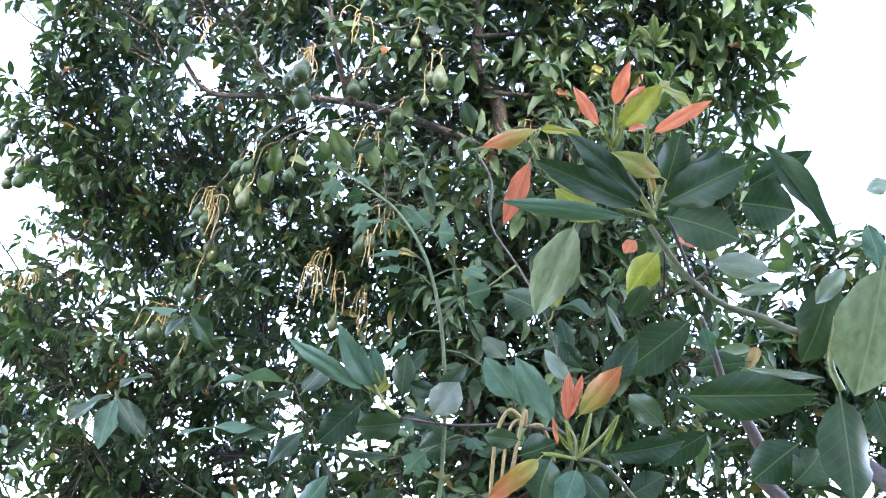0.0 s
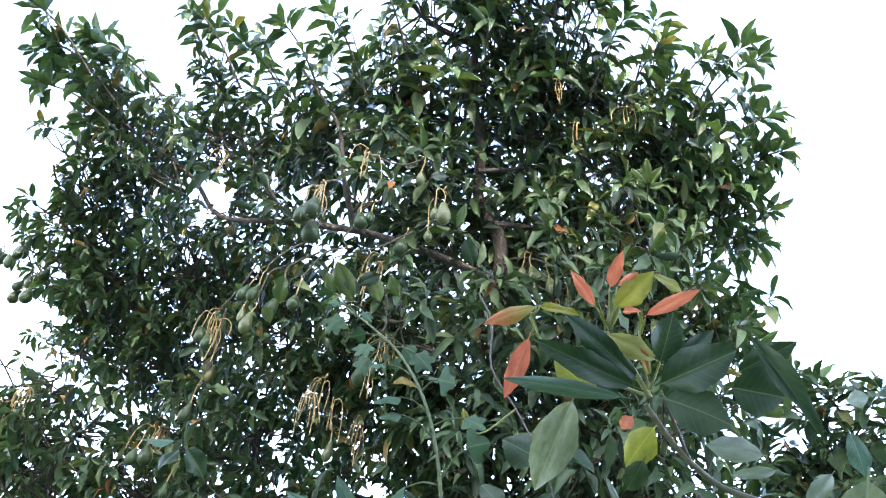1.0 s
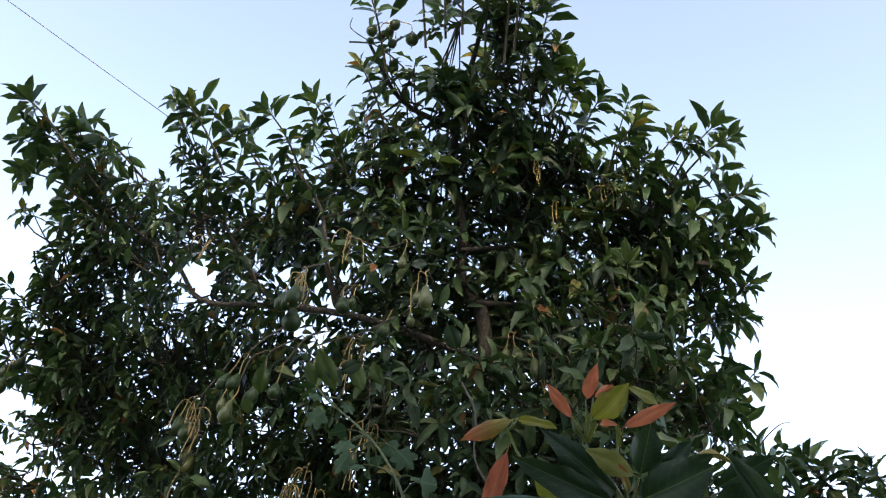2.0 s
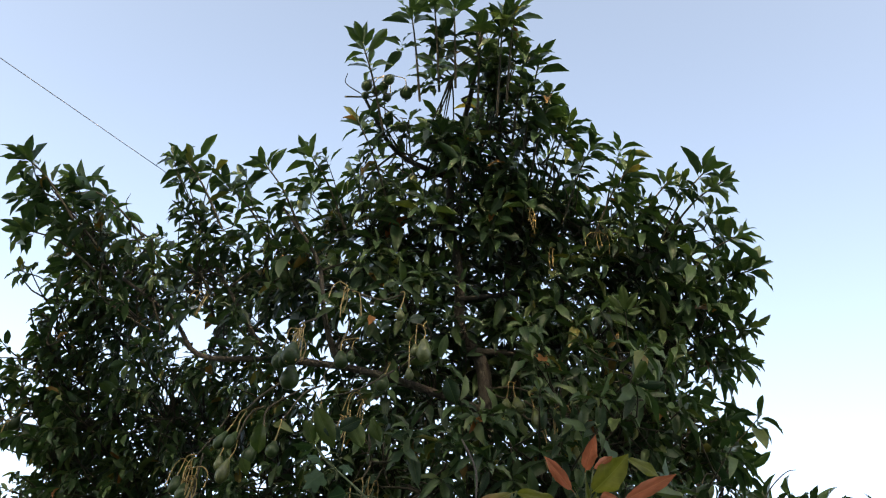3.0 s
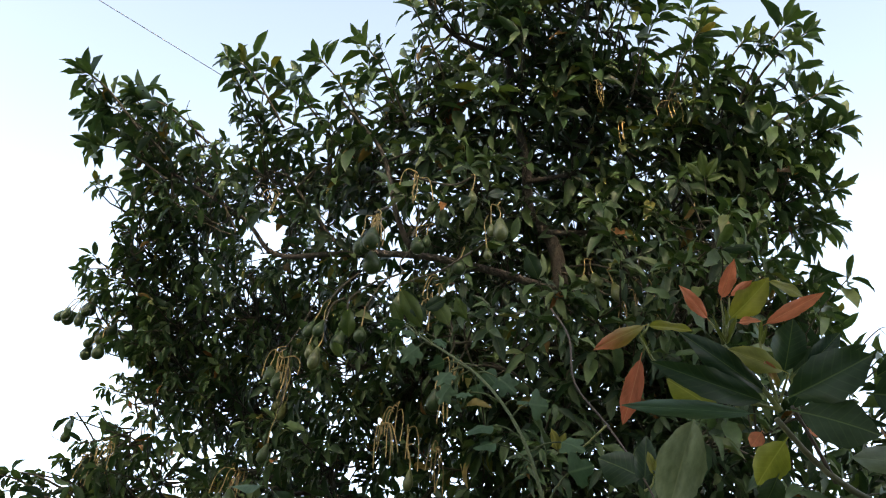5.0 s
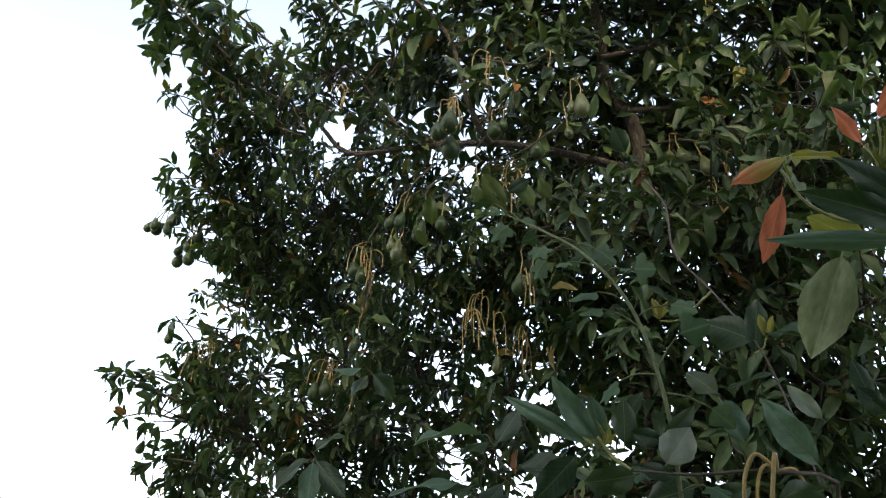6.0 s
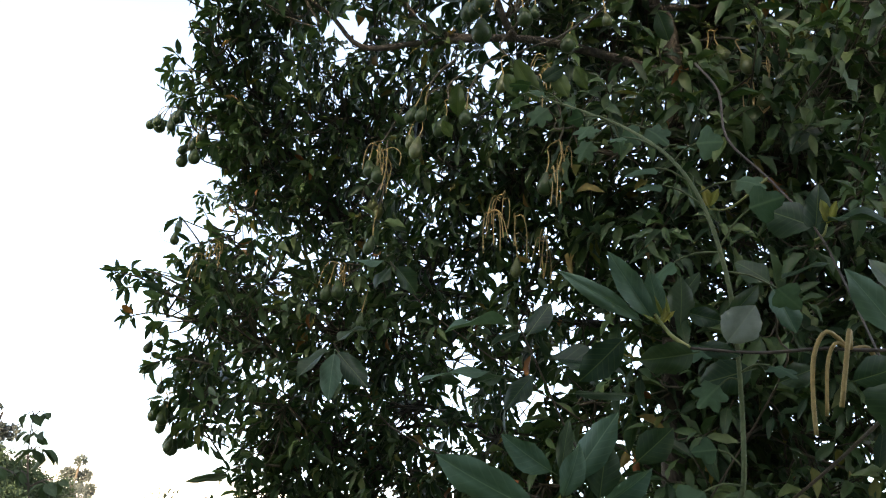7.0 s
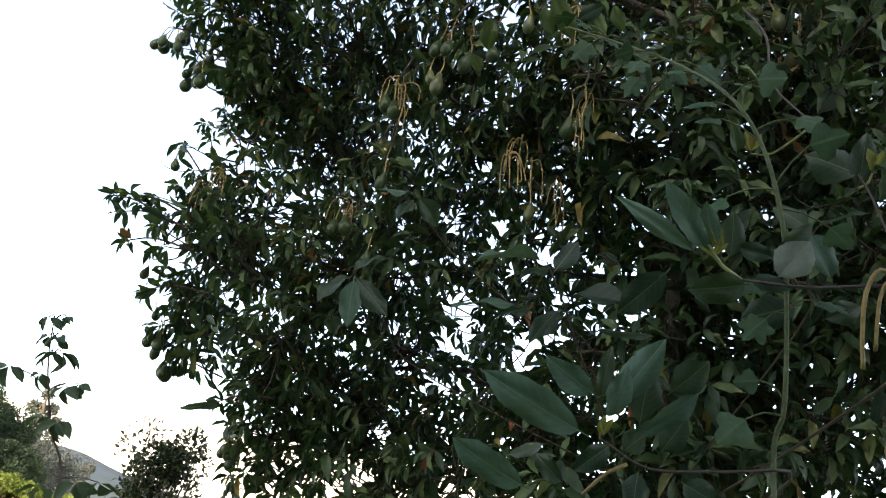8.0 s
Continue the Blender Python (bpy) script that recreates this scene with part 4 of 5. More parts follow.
def leafy(parent, listed):
    turn = np.random.default_rng(len(listed))
    for k, (kind, face, bx, by, bz, tx, ty, tz, w) in enumerate(listed):
        faces = {"f": (0.0, -1.0, 0.25), "u": (0.0, -0.45, 0.9), "d": (0.1, -0.75, -0.6), "l": (-0.8, -0.6, 0.3), "r": (0.8, -0.6, 0.3), "v": (-0.05, -0.9, -0.3), "t": (0.1, -0.8, -0.55)}
        placed_leaf(parent, (bx, by, bz), (tx, ty, tz), w, MATS[kind], tuple(np.array(faces[face]) + turn.normal(0, 0.13, 3)), k % 5)


young = thing("young_avocado_tree", (1.15, 0.95, 0.0), "young avocado tree with coppery red new leaves above broad green ones", "tree", "avocado trees")
stem("trunk", [(1.15, 0.95, -0.05), (1.12, 0.98, 0.8), (1.0, 0.9, 1.45), (0.699, 1.050, 1.853)], [0.0260, 0.0140], purple_mat, young)
stem("branch", [(1.100, 0.970, 1.200), (0.792, 0.972, 1.958), (0.670, 0.940, 1.978), (0.596, 0.946, 1.998), (0.562, 0.953, 2.018), (0.514, 0.964, 2.038), (0.475, 0.955, 2.061), (0.439, 0.940, 2.090), (0.390, 0.903, 2.136)], [0.0068, 0.0042], olive_bark_mat, young)
stem("branch", [(0.396, 0.895, 2.144), (0.365, 0.871, 2.182), (0.339, 0.858, 2.214), (0.323, 0.858, 2.239)], [0.0045, 0.0030], shoot_mat, young)
stem("branch", [(0.391, 0.895, 2.148), (0.305, 0.882, 2.164), (0.260, 0.881, 2.179), (0.224, 0.877, 2.213), (0.199, 0.855, 2.251)], [0.0030, 0.0018], shoot_mat, young)
stem("branch", [(0.395, 0.893, 2.148), (0.383, 0.866, 2.182), (0.374, 0.845, 2.221), (0.376, 0.825, 2.251)], [0.0030, 0.0018], shoot_mat, young)
stem("branch", [(0.469, 0.957, 2.060), (0.441, 0.926, 2.113), (0.415, 0.897, 2.154)], [0.0035, 0.0025], purple_mat, young)
stem("branch", [(1.000, 0.920, 1.400), (0.624, 1.113, 1.784), (0.595, 1.099, 1.855), (0.564, 1.085, 1.911), (0.540, 1.073, 1.942), (0.518, 1.049, 1.999), (0.495, 1.025, 2.046)], [0.0130, 0.0100, 0.0090, 0.0060, 0.0045, 0.0040], purple_mat, young)
stem("branch", [(1.100, 0.970, 1.200), (0.459, 0.997, 1.675), (0.371, 0.952, 1.731), (0.336, 0.934, 1.761), (0.309, 0.925, 1.778), (0.279, 0.919, 1.780)], [0.0036, 0.0028], olive_bark_mat, young)
stem("branch", [(0.279, 0.919, 1.780), (0.276, 0.909, 1.802), (0.264, 0.905, 1.825)], [0.0024, 0.0015], shoot_mat, young)
stem("branch", [(0.279, 0.919, 1.780), (0.291, 0.906, 1.808), (0.295, 0.897, 1.837)], [0.0024, 0.0015], shoot_mat, young)
stem("branch", [(0.279, 0.919, 1.780), (0.309, 0.903, 1.807), (0.330, 0.891, 1.835)], [0.0024, 0.0015], shoot_mat, young)
stem("branch", [(0.279, 0.919, 1.780), (0.261, 0.916, 1.781), (0.236, 0.919, 1.782)], [0.0024, 0.0015], shoot_mat, young)
stem("branch", [(0.553, 0.766, 1.848), (0.543, 0.759, 1.879), (0.548, 0.737, 1.926)], [0.0040, 0.0030], shoot_mat, young)
stem("petiole", [(0.323, 0.854, 2.236), (0.317, 0.842, 2.250), (0.307, 0.839, 2.269)], [0.0022, 0.0013], shoot_mat, young)
stem("petiole", [(0.323, 0.854, 2.236), (0.325, 0.832, 2.263), (0.324, 0.818, 2.294)], [0.0022, 0.0013], shoot_mat, young)
stem("petiole", [(0.323, 0.854, 2.236), (0.331, 0.830, 2.264), (0.336, 0.813, 2.296)], [0.0022, 0.0013], shoot_mat, young)
stem("petiole", [(0.323, 0.854, 2.236), (0.329, 0.840, 2.249), (0.332, 0.835, 2.266)], [0.0022, 0.0013], shoot_mat, young)
stem("petiole", [(0.323, 0.854, 2.236), (0.335, 0.840, 2.247), (0.344, 0.835, 2.263)], [0.0022, 0.0013], shoot_mat, young)
stem("petiole", [(0.377, 0.844, 2.231), (0.379, 0.834, 2.240), (0.377, 0.833, 2.254)], [0.0022, 0.0013], shoot_mat, young)
stem("petiole", [(0.377, 0.844, 2.231), (0.375, 0.833, 2.244), (0.370, 0.829, 2.262)], [0.0022, 0.0013], shoot_mat, young)
stem("petiole", [(0.201, 0.860, 2.253), (0.210, 0.850, 2.260), (0.215, 0.849, 2.272)], [0.0022, 0.0013], shoot_mat, young)
stem("petiole", [(0.201, 0.860, 2.253), (0.207, 0.851, 2.259), (0.207, 0.851, 2.270)], [0.0022, 0.0013], shoot_mat, young)
stem("petiole", [(0.201, 0.860, 2.253), (0.206, 0.863, 2.241), (0.205, 0.875, 2.234)], [0.0022, 0.0013], shoot_mat, young)
stem("petiole", [(0.393, 0.881, 2.151), (0.399, 0.864, 2.168), (0.401, 0.840, 2.178)], [0.0024, 0.0015], shoot_mat, young)
RED_SHOOT_ONE = [
    ("r", "v", 0.307, 0.840, 2.270, 0.257, 0.773, 2.289, 0.023),
    ("r", "v", 0.324, 0.819, 2.295, 0.329, 0.735, 2.303, 0.025),
    ("r", "v", 0.336, 0.815, 2.298, 0.360, 0.772, 2.296, 0.016),
    ("o", "t", 0.332, 0.837, 2.267, 0.384, 0.759, 2.287, 0.047),
    ("o", "v", 0.378, 0.768, 2.295, 0.436, 0.776, 2.276, 0.026),
    ("r", "v", 0.378, 0.834, 2.255, 0.448, 0.756, 2.263, 0.025),
    ("r", "v", 0.346, 0.836, 2.264, 0.363, 0.796, 2.244, 0.013),
    ("b", "v", 0.215, 0.851, 2.273, 0.125, 0.831, 2.218, 0.030),
    ("o", "v", 0.208, 0.853, 2.271, 0.281, 0.831, 2.254, 0.023),
    ("r", "v", 0.203, 0.877, 2.235, 0.168, 0.907, 2.122, 0.036),
    ("o", "v", 0.401, 0.840, 2.178, 0.319, 0.808, 2.205, 0.044)]
RED_SHOOT_TWO = [
    ("b", "v", 0.387, 0.855, 2.158, 0.369, 0.818, 2.190, 0.019),
    ("o", "v", 0.329, 0.956, 2.166, 0.251, 0.946, 2.229, 0.059),
    ("r", "v", 0.434, 0.915, 2.128, 0.457, 0.897, 2.103, 0.021),
    ("r", "v", 0.378, 0.940, 2.133, 0.359, 0.944, 2.109, 0.026),
    ("y", "v", 0.324, 0.860, 2.235, 0.305, 0.799, 2.259, 0.007),
    ("y", "v", 0.325, 0.860, 2.235, 0.325, 0.790, 2.266, 0.007),
    ("y", "v", 0.329, 0.859, 2.235, 0.336, 0.798, 2.251, 0.008),
    ("y", "v", 0.331, 0.858, 2.236, 0.305, 0.810, 2.243, 0.006),
    ("y", "v", 0.375, 0.854, 2.226, 0.367, 0.796, 2.244, 0.007),
    ("y", "v", 0.376, 0.854, 2.226, 0.374, 0.800, 2.234, 0.006),
    ("y", "v", 0.218, 0.881, 2.226, 0.197, 0.825, 2.241, 0.005)]
RED_SHOOT = RED_SHOOT_ONE + RED_SHOOT_TWO
BROAD_ONE = [
    ("g", "t", 0.388, 0.888, 2.162, 0.250, 0.788, 2.218, 0.048),
    ("g", "t", 0.382, 0.875, 2.145, 0.201, 0.798, 2.172, 0.049),
    ("p", "t", 0.366, 0.876, 2.130, 0.160, 0.847, 2.130, 0.031),
    ("g", "v", 0.398, 0.868, 2.151, 0.496, 0.774, 2.170, 0.078),
    ("g", "v", 0.401, 0.865, 2.132, 0.494, 0.822, 2.086, 0.078),
    ("g", "v", 0.510, 0.843, 2.169, 0.583, 0.769, 2.193, 0.044),
    ("g", "v", 0.500, 0.846, 2.150, 0.572, 0.815, 2.125, 0.080),
    ("g", "v", 0.417, 0.902, 2.207, 0.431, 0.835, 2.268, 0.055),
    ("g", "v", 0.443, 0.882, 2.207, 0.492, 0.829, 2.244, 0.032),
    ("g", "v", 0.425, 0.900, 2.205, 0.477, 0.861, 2.241, 0.034),
    ("g", "v", 0.463, 0.876, 2.206, 0.520, 0.832, 2.222, 0.028)]
BROAD = BROAD_ONE
BROAD_LOW_ONE = [
    ("k", "v", 0.286, 0.942, 2.167, 0.223, 0.988, 2.008, 0.081),
    ("g", "v", 0.498, 0.752, 2.200, 0.588, 0.746, 2.030, 0.031),
    ("w", "v", 0.562, 0.892, 2.066, 0.471, 0.880, 2.070, 0.043),
    ("w", "v", 0.585, 0.912, 2.055, 0.514, 0.926, 2.043, 0.022),
    ("g", "v", 0.469, 0.976, 2.023, 0.362, 1.022, 1.926, 0.080),
    ("g", "t", 0.440, 1.008, 1.905, 0.600, 0.905, 1.886, 0.076),
    ("w", "v", 0.523, 0.967, 1.942, 0.606, 0.895, 1.907, 0.014),
    ("o", "v", 0.426, 0.975, 2.139, 0.379, 1.040, 2.085, 0.059),
    ("g", "v", 0.409, 1.006, 2.092, 0.380, 1.040, 2.037, 0.047),
    ("g", "v", 0.437, 0.971, 2.181, 0.467, 0.910, 2.220, 0.039),
    ("w", "v", 0.352, 1.070, 2.081, 0.388, 1.090, 2.019, 0.013)]
BROAD_LOW_TWO = [
    ("p", "v", 0.487, 1.004, 2.022, 0.505, 1.017, 1.976, 0.029),
    ("g", "v", 0.582, 1.062, 1.989, 0.501, 1.094, 1.984, 0.047),
    ("g", "v", 0.468, 1.166, 1.896, 0.403, 1.163, 1.958, 0.052),
    ("g", "v", 0.552, 1.190, 1.909, 0.462, 1.233, 1.843, 0.061)]
BROAD_LOW = BROAD_LOW_ONE + BROAD_LOW_TWO
NEAR_ONE = [
    ("k", "v", 0.565, 0.655, 1.962, 0.539, 0.701, 1.817, 0.084),
    ("g", "v", 0.547, 0.725, 1.974, 0.522, 0.763, 1.869, 0.064),
    ("g", "v", 0.555, 0.775, 1.852, 0.555, 0.784, 1.730, 0.070),
    ("w", "v", 0.550, 0.698, 1.972, 0.518, 0.725, 1.932, 0.025),
    ("p", "v", 0.556, 0.659, 2.008, 0.567, 0.659, 1.953, 0.029),
    ("w", "v", 0.565, 0.612, 2.027, 0.544, 0.627, 2.025, 0.022),
    ("g", "v", 0.598, 0.787, 1.852, 0.616, 0.794, 1.792, 0.047),
    ("g", "v", 0.604, 0.984, 1.847, 0.542, 1.024, 1.795, 0.066),
    ("g", "v", 0.588, 1.006, 1.788, 0.635, 0.973, 1.832, 0.056)]
NEAR = NEAR_ONE
LOW_SHOOT_ONE = [
    ("r", "v", 0.265, 0.911, 1.821, 0.262, 0.871, 1.881, 0.020),
    ("r", "v", 0.267, 0.910, 1.826, 0.283, 0.875, 1.883, 0.014),
    ("b", "v", 0.276, 0.908, 1.829, 0.328, 0.851, 1.885, 0.036),
    ("b", "v", 0.236, 0.924, 1.782, 0.165, 0.905, 1.715, 0.031),
    ("r", "v", 0.255, 0.919, 1.794, 0.242, 0.873, 1.817, 0.008),
    ("p", "v", 0.280, 0.921, 1.771, 0.261, 0.912, 1.713, 0.045),
    ("g", "v", 0.317, 0.925, 1.789, 0.416, 0.883, 1.802, 0.041),
    ("g", "v", 0.282, 0.942, 1.772, 0.321, 0.937, 1.725, 0.042),
    ("g", "v", 0.213, 0.991, 1.814, 0.152, 0.992, 1.817, 0.034),
    ("g", "v", 0.357, 0.983, 1.749, 0.407, 0.965, 1.780, 0.043),
    ("g", "v", 0.323, 0.993, 1.891, 0.376, 0.953, 1.969, 0.044)]
LOW_SHOOT_TWO = [
    ("p", "v", 0.203, 0.991, 1.870, 0.146, 0.960, 1.924, 0.045),
    ("g", "v", 0.278, 0.964, 1.930, 0.260, 0.942, 1.991, 0.029),
    ("g", "v", 0.256, 0.955, 1.960, 0.295, 0.967, 1.915, 0.031),
    ("y", "v", 0.275, 0.920, 1.780, 0.258, 0.871, 1.818, 0.006),
    ("y", "v", 0.282, 0.918, 1.783, 0.289, 0.864, 1.829, 0.006),
    ("y", "v", 0.307, 0.914, 1.782, 0.323, 0.858, 1.825, 0.007),
    ("y", "v", 0.279, 0.919, 1.780, 0.231, 0.884, 1.777, 0.006),
    ("y", "v", 0.277, 0.920, 1.779, 0.247, 0.876, 1.807, 0.005),
    ("y", "v", 0.328, 0.908, 1.791, 0.327, 0.864, 1.802, 0.005)]
LOW_SHOOT = LOW_SHOOT_ONE + LOW_SHOOT_TWO
leafy(young, RED_SHOOT)
leafy(young, BROAD)
leafy(young, BROAD_LOW)
leafy(young, NEAR)
leafy(young, LOW_SHOOT)

stem("branch", [(0.12, 3.45, 1.5), (0.35, 2.6, 1.75), (0.355, 1.489, 1.904), (0.254, 1.475, 1.959), (0.101, 1.489, 1.952), (-0.029, 1.502, 1.961)], [0.0048, 0.0030], purple_mat, tree)
stem("branch", [(-0.029, 1.502, 1.961), (-0.067, 1.497, 1.989), (-0.095, 1.487, 2.028)], [0.0050, 0.0030], shoot_mat, tree)
stem("bare_stalk", [(0.254, 1.475, 1.959), (0.216, 1.466, 1.991), (0.190, 1.474, 1.944), (0.184, 1.492, 1.866), (0.184, 1.502, 1.800)], [0.0044, 0.0042], stalk_mat, tree)
stem("bare_stalk", [(0.254, 1.475, 1.959), (0.229, 1.469, 1.969), (0.211, 1.473, 1.927), (0.204, 1.493, 1.835)], [0.0038, 0.0034], stalk_mat, tree)
stem("bare_stalk", [(0.249, 1.457, 1.954), (0.246, 1.438, 1.986), (0.234, 1.447, 1.923), (0.222, 1.465, 1.847)], [0.0042, 0.0044], stalk_mat, tree)
stem("bare_stalk", [(0.254, 1.475, 1.959), (0.285, 1.476, 1.964), (0.303, 1.489, 1.934), (0.316, 1.494, 1.893)], [0.0045, 0.0040], stalk_mat, tree)
stem("branch", [(0.12, 3.45, 1.2), (0.1, 2.5, 1.45), (0.102, 1.679, 1.598), (-0.033, 1.612, 1.592), (-0.189, 1.580, 1.575), (-0.291, 1.564, 1.621)], [0.0040, 0.0026], purple_mat, tree)
stem("bare_stalk", [(-0.233, 1.574, 1.578), (-0.276, 1.569, 1.552), (-0.317, 1.573, 1.509)], [0.0040, 0.0035], stalk_mat, tree)
stem("branch", [(0.085, 1.869, 2.991), (0.139, 1.838, 2.853), (0.147, 1.828, 2.682), (0.231, 1.787, 2.523), (0.311, 1.740, 2.347), (0.351, 1.729, 2.206), (0.368, 1.632, 1.968)], [0.0036, 0.0022], purple_mat, tree)
stem("branch", [(0.231, 1.787, 2.523), (0.143, 1.834, 2.461), (0.087, 1.842, 2.460)], [0.0035, 0.0022], shoot_mat, tree)
stem("branch", [(0.310, 1.752, 2.320), (0.329, 1.742, 2.331), (0.336, 1.730, 2.353)], [0.0035, 0.0022], shoot_mat, tree)
stem("branch", [(0.1, 3.4, 1.3), (-0.229, 2.492, 1.792), (-0.320, 2.255, 1.931), (-0.391, 2.106, 2.071), (-0.449, 2.062, 2.182)], [0.0038, 0.0022], purple_mat, tree)
stem("branch", [(0.1, 3.4, 1.6), (0.310, 2.270, 2.079), (0.249, 1.950, 2.136), (0.216, 1.815, 2.234)], [0.0034, 0.0022], purple_mat, tree)
stem("branch", [(0.1, 3.4, 1.6), (-0.867, 2.622, 1.884), (-1.021, 2.367, 2.023), (-1.119, 2.227, 2.158)], [0.0034, 0.0022], purple_mat, tree)
stem("branch", [(0.1, 3.4, 1.9), (-0.721, 2.699, 2.312), (-0.880, 2.395, 2.386), (-0.947, 2.217, 2.467)], [0.0034, 0.0022], purple_mat, tree)
RIB_SHOOT_ONE = [
    ("p", "v", -0.105, 1.513, 2.013, -0.290, 1.396, 2.088, 0.046),
    ("p", "v", -0.090, 1.513, 2.011, -0.192, 1.406, 2.138, 0.059),
    ("p", "v", -0.081, 1.510, 2.020, -0.106, 1.441, 2.104, 0.046),
    ("g", "t", -0.011, 1.502, 1.954, -0.131, 1.485, 1.921, 0.082),
    ("g", "v", -0.018, 1.519, 1.975, 0.060, 1.477, 1.943, 0.039),
    ("w", "v", 0.040, 1.514, 1.971, 0.094, 1.465, 2.044, 0.086),
    ("g", "v", 0.034, 1.534, 2.015, 0.118, 1.486, 2.098, 0.045),
    ("g", "v", -0.039, 1.550, 2.020, -0.032, 1.516, 2.123, 0.062),
    ("g", "v", -0.030, 1.549, 2.056, 0.046, 1.530, 2.026, 0.048),
    ("g", "v", -0.054, 1.578, 2.069, 0.010, 1.545, 2.153, 0.041),
    ("p", "v", 0.307, 1.358, 1.933, 0.211, 1.306, 2.056, 0.063)]
RIB_SHOOT_TWO = [
    ("w", "v", 0.340, 1.404, 2.039, 0.275, 1.370, 2.102, 0.038),
    ("g", "v", 0.232, 1.445, 1.888, 0.307, 1.387, 1.904, 0.068),
    ("g", "v", 0.300, 1.373, 1.879, 0.255, 1.382, 1.790, 0.112),
    ("g", "v", -0.144, 1.662, 2.038, -0.253, 1.685, 1.918, 0.086),
    ("g", "v", 0.118, 1.611, 1.955, -0.000, 1.633, 1.918, 0.084),
    ("g", "v", 0.139, 1.565, 1.910, 0.215, 1.542, 1.943, 0.054),
    ("y", "v", -0.069, 1.512, 2.011, -0.096, 1.457, 2.057, 0.008),
    ("y", "v", -0.065, 1.512, 2.011, -0.073, 1.457, 2.057, 0.008),
    ("y", "v", -0.072, 1.513, 2.009, -0.119, 1.469, 2.020, 0.008)]
RIB_SHOOT = RIB_SHOOT_ONE + RIB_SHOOT_TWO
HIGH_TWIG = [
    ("g", "f", 0.309, 1.757, 2.307, 0.323, 1.698, 2.458, 0.070),
    ("g", "u", 0.324, 1.731, 2.358, 0.433, 1.598, 2.323, 0.095),
    ("g", "f", 0.317, 1.739, 2.346, 0.197, 1.736, 2.412, 0.114),
    ("g", "u", 0.053, 1.849, 2.454, 0.035, 1.791, 2.570, 0.069)]
WIDE_SHOOT_ONE = [
    ("p", "t", -0.311, 1.574, 1.623, -0.529, 1.452, 1.700, 0.093),
    ("p", "v", -0.294, 1.592, 1.706, -0.414, 1.530, 1.765, 0.064),
    ("p", "v", -0.277, 1.585, 1.679, -0.172, 1.504, 1.821, 0.076),
    ("p", "v", -0.283, 1.529, 1.650, -0.235, 1.467, 1.749, 0.052),
    ("g", "v", -0.290, 1.623, 1.702, -0.274, 1.586, 1.824, 0.038),
    ("g", "v", -0.210, 1.604, 1.655, -0.193, 1.569, 1.780, 0.078),
    ("p", "t", -0.233, 1.568, 1.632, -0.102, 1.487, 1.707, 0.060),
    ("g", "v", -0.170, 1.594, 1.607, -0.119, 1.567, 1.680, 0.063),
    ("g", "v", -0.268, 1.534, 1.609, -0.335, 1.502, 1.547, 0.054),
    ("g", "v", -0.247, 1.543, 1.597, -0.208, 1.525, 1.633, 0.053),
    ("p", "t", -0.420, 1.533, 1.503, -0.573, 1.444, 1.561, 0.076)]
WIDE_SHOOT_TWO = [
    ("w", "v", -0.476, 1.597, 1.566, -0.398, 1.578, 1.594, 0.032),
    ("g", "v", -0.213, 1.553, 1.568, -0.225, 1.538, 1.496, 0.058),
    ("g", "v", -0.351, 1.633, 1.524, -0.426, 1.628, 1.582, 0.051),
    ("g", "v", -0.137, 1.563, 1.560, -0.064, 1.521, 1.518, 0.061),
    ("g", "v", -0.136, 1.742, 1.755, -0.044, 1.708, 1.836, 0.084),
    ("y", "v", -0.279, 1.543, 1.624, -0.295, 1.519, 1.654, 0.008),
    ("y", "v", -0.283, 1.543, 1.620, -0.283, 1.518, 1.661, 0.008)]
WIDE_SHOOT = WIDE_SHOOT_ONE + WIDE_SHOOT_TWO
leafy(tree, RIB_SHOOT)
leafy(tree, HIGH_TWIG)
leafy(tree, WIDE_SHOOT)
FRONT_TWIGS_ONE = [
    ("g", "u", -0.438, 2.069, 2.166, -0.515, 1.954, 2.103, 0.074),
    ("p", "u", -0.449, 2.062, 2.182, -0.655, 1.885, 2.152, 0.085),
    ("g", "f", -0.428, 2.076, 2.151, -0.356, 2.109, 2.282, 0.084),
    ("g", "u", -0.461, 2.097, 2.027, -0.590, 1.951, 2.001, 0.078),
    ("p", "u", -0.497, 2.084, 2.039, -0.699, 1.852, 1.993, 0.073),
    ("g", "f", -0.397, 2.109, 2.054, -0.483, 2.056, 1.931, 0.086),
    ("g", "u", -0.393, 2.102, 2.088, -0.124, 2.050, 2.089, 0.115),
    ("g", "u", -0.302, 2.143, 1.999, -0.110, 2.170, 2.022, 0.106),
    ("p", "f", 0.213, 1.817, 2.226, 0.264, 1.803, 2.100, 0.081),
    ("g", "f", 0.221, 1.817, 2.227, 0.136, 1.839, 2.314, 0.073),
    ("g", "u", 0.229, 1.814, 2.235, 0.357, 1.828, 2.311, 0.066),
    ("g", "u", -1.120, 2.231, 2.139, -1.187, 2.097, 2.028, 0.088)]
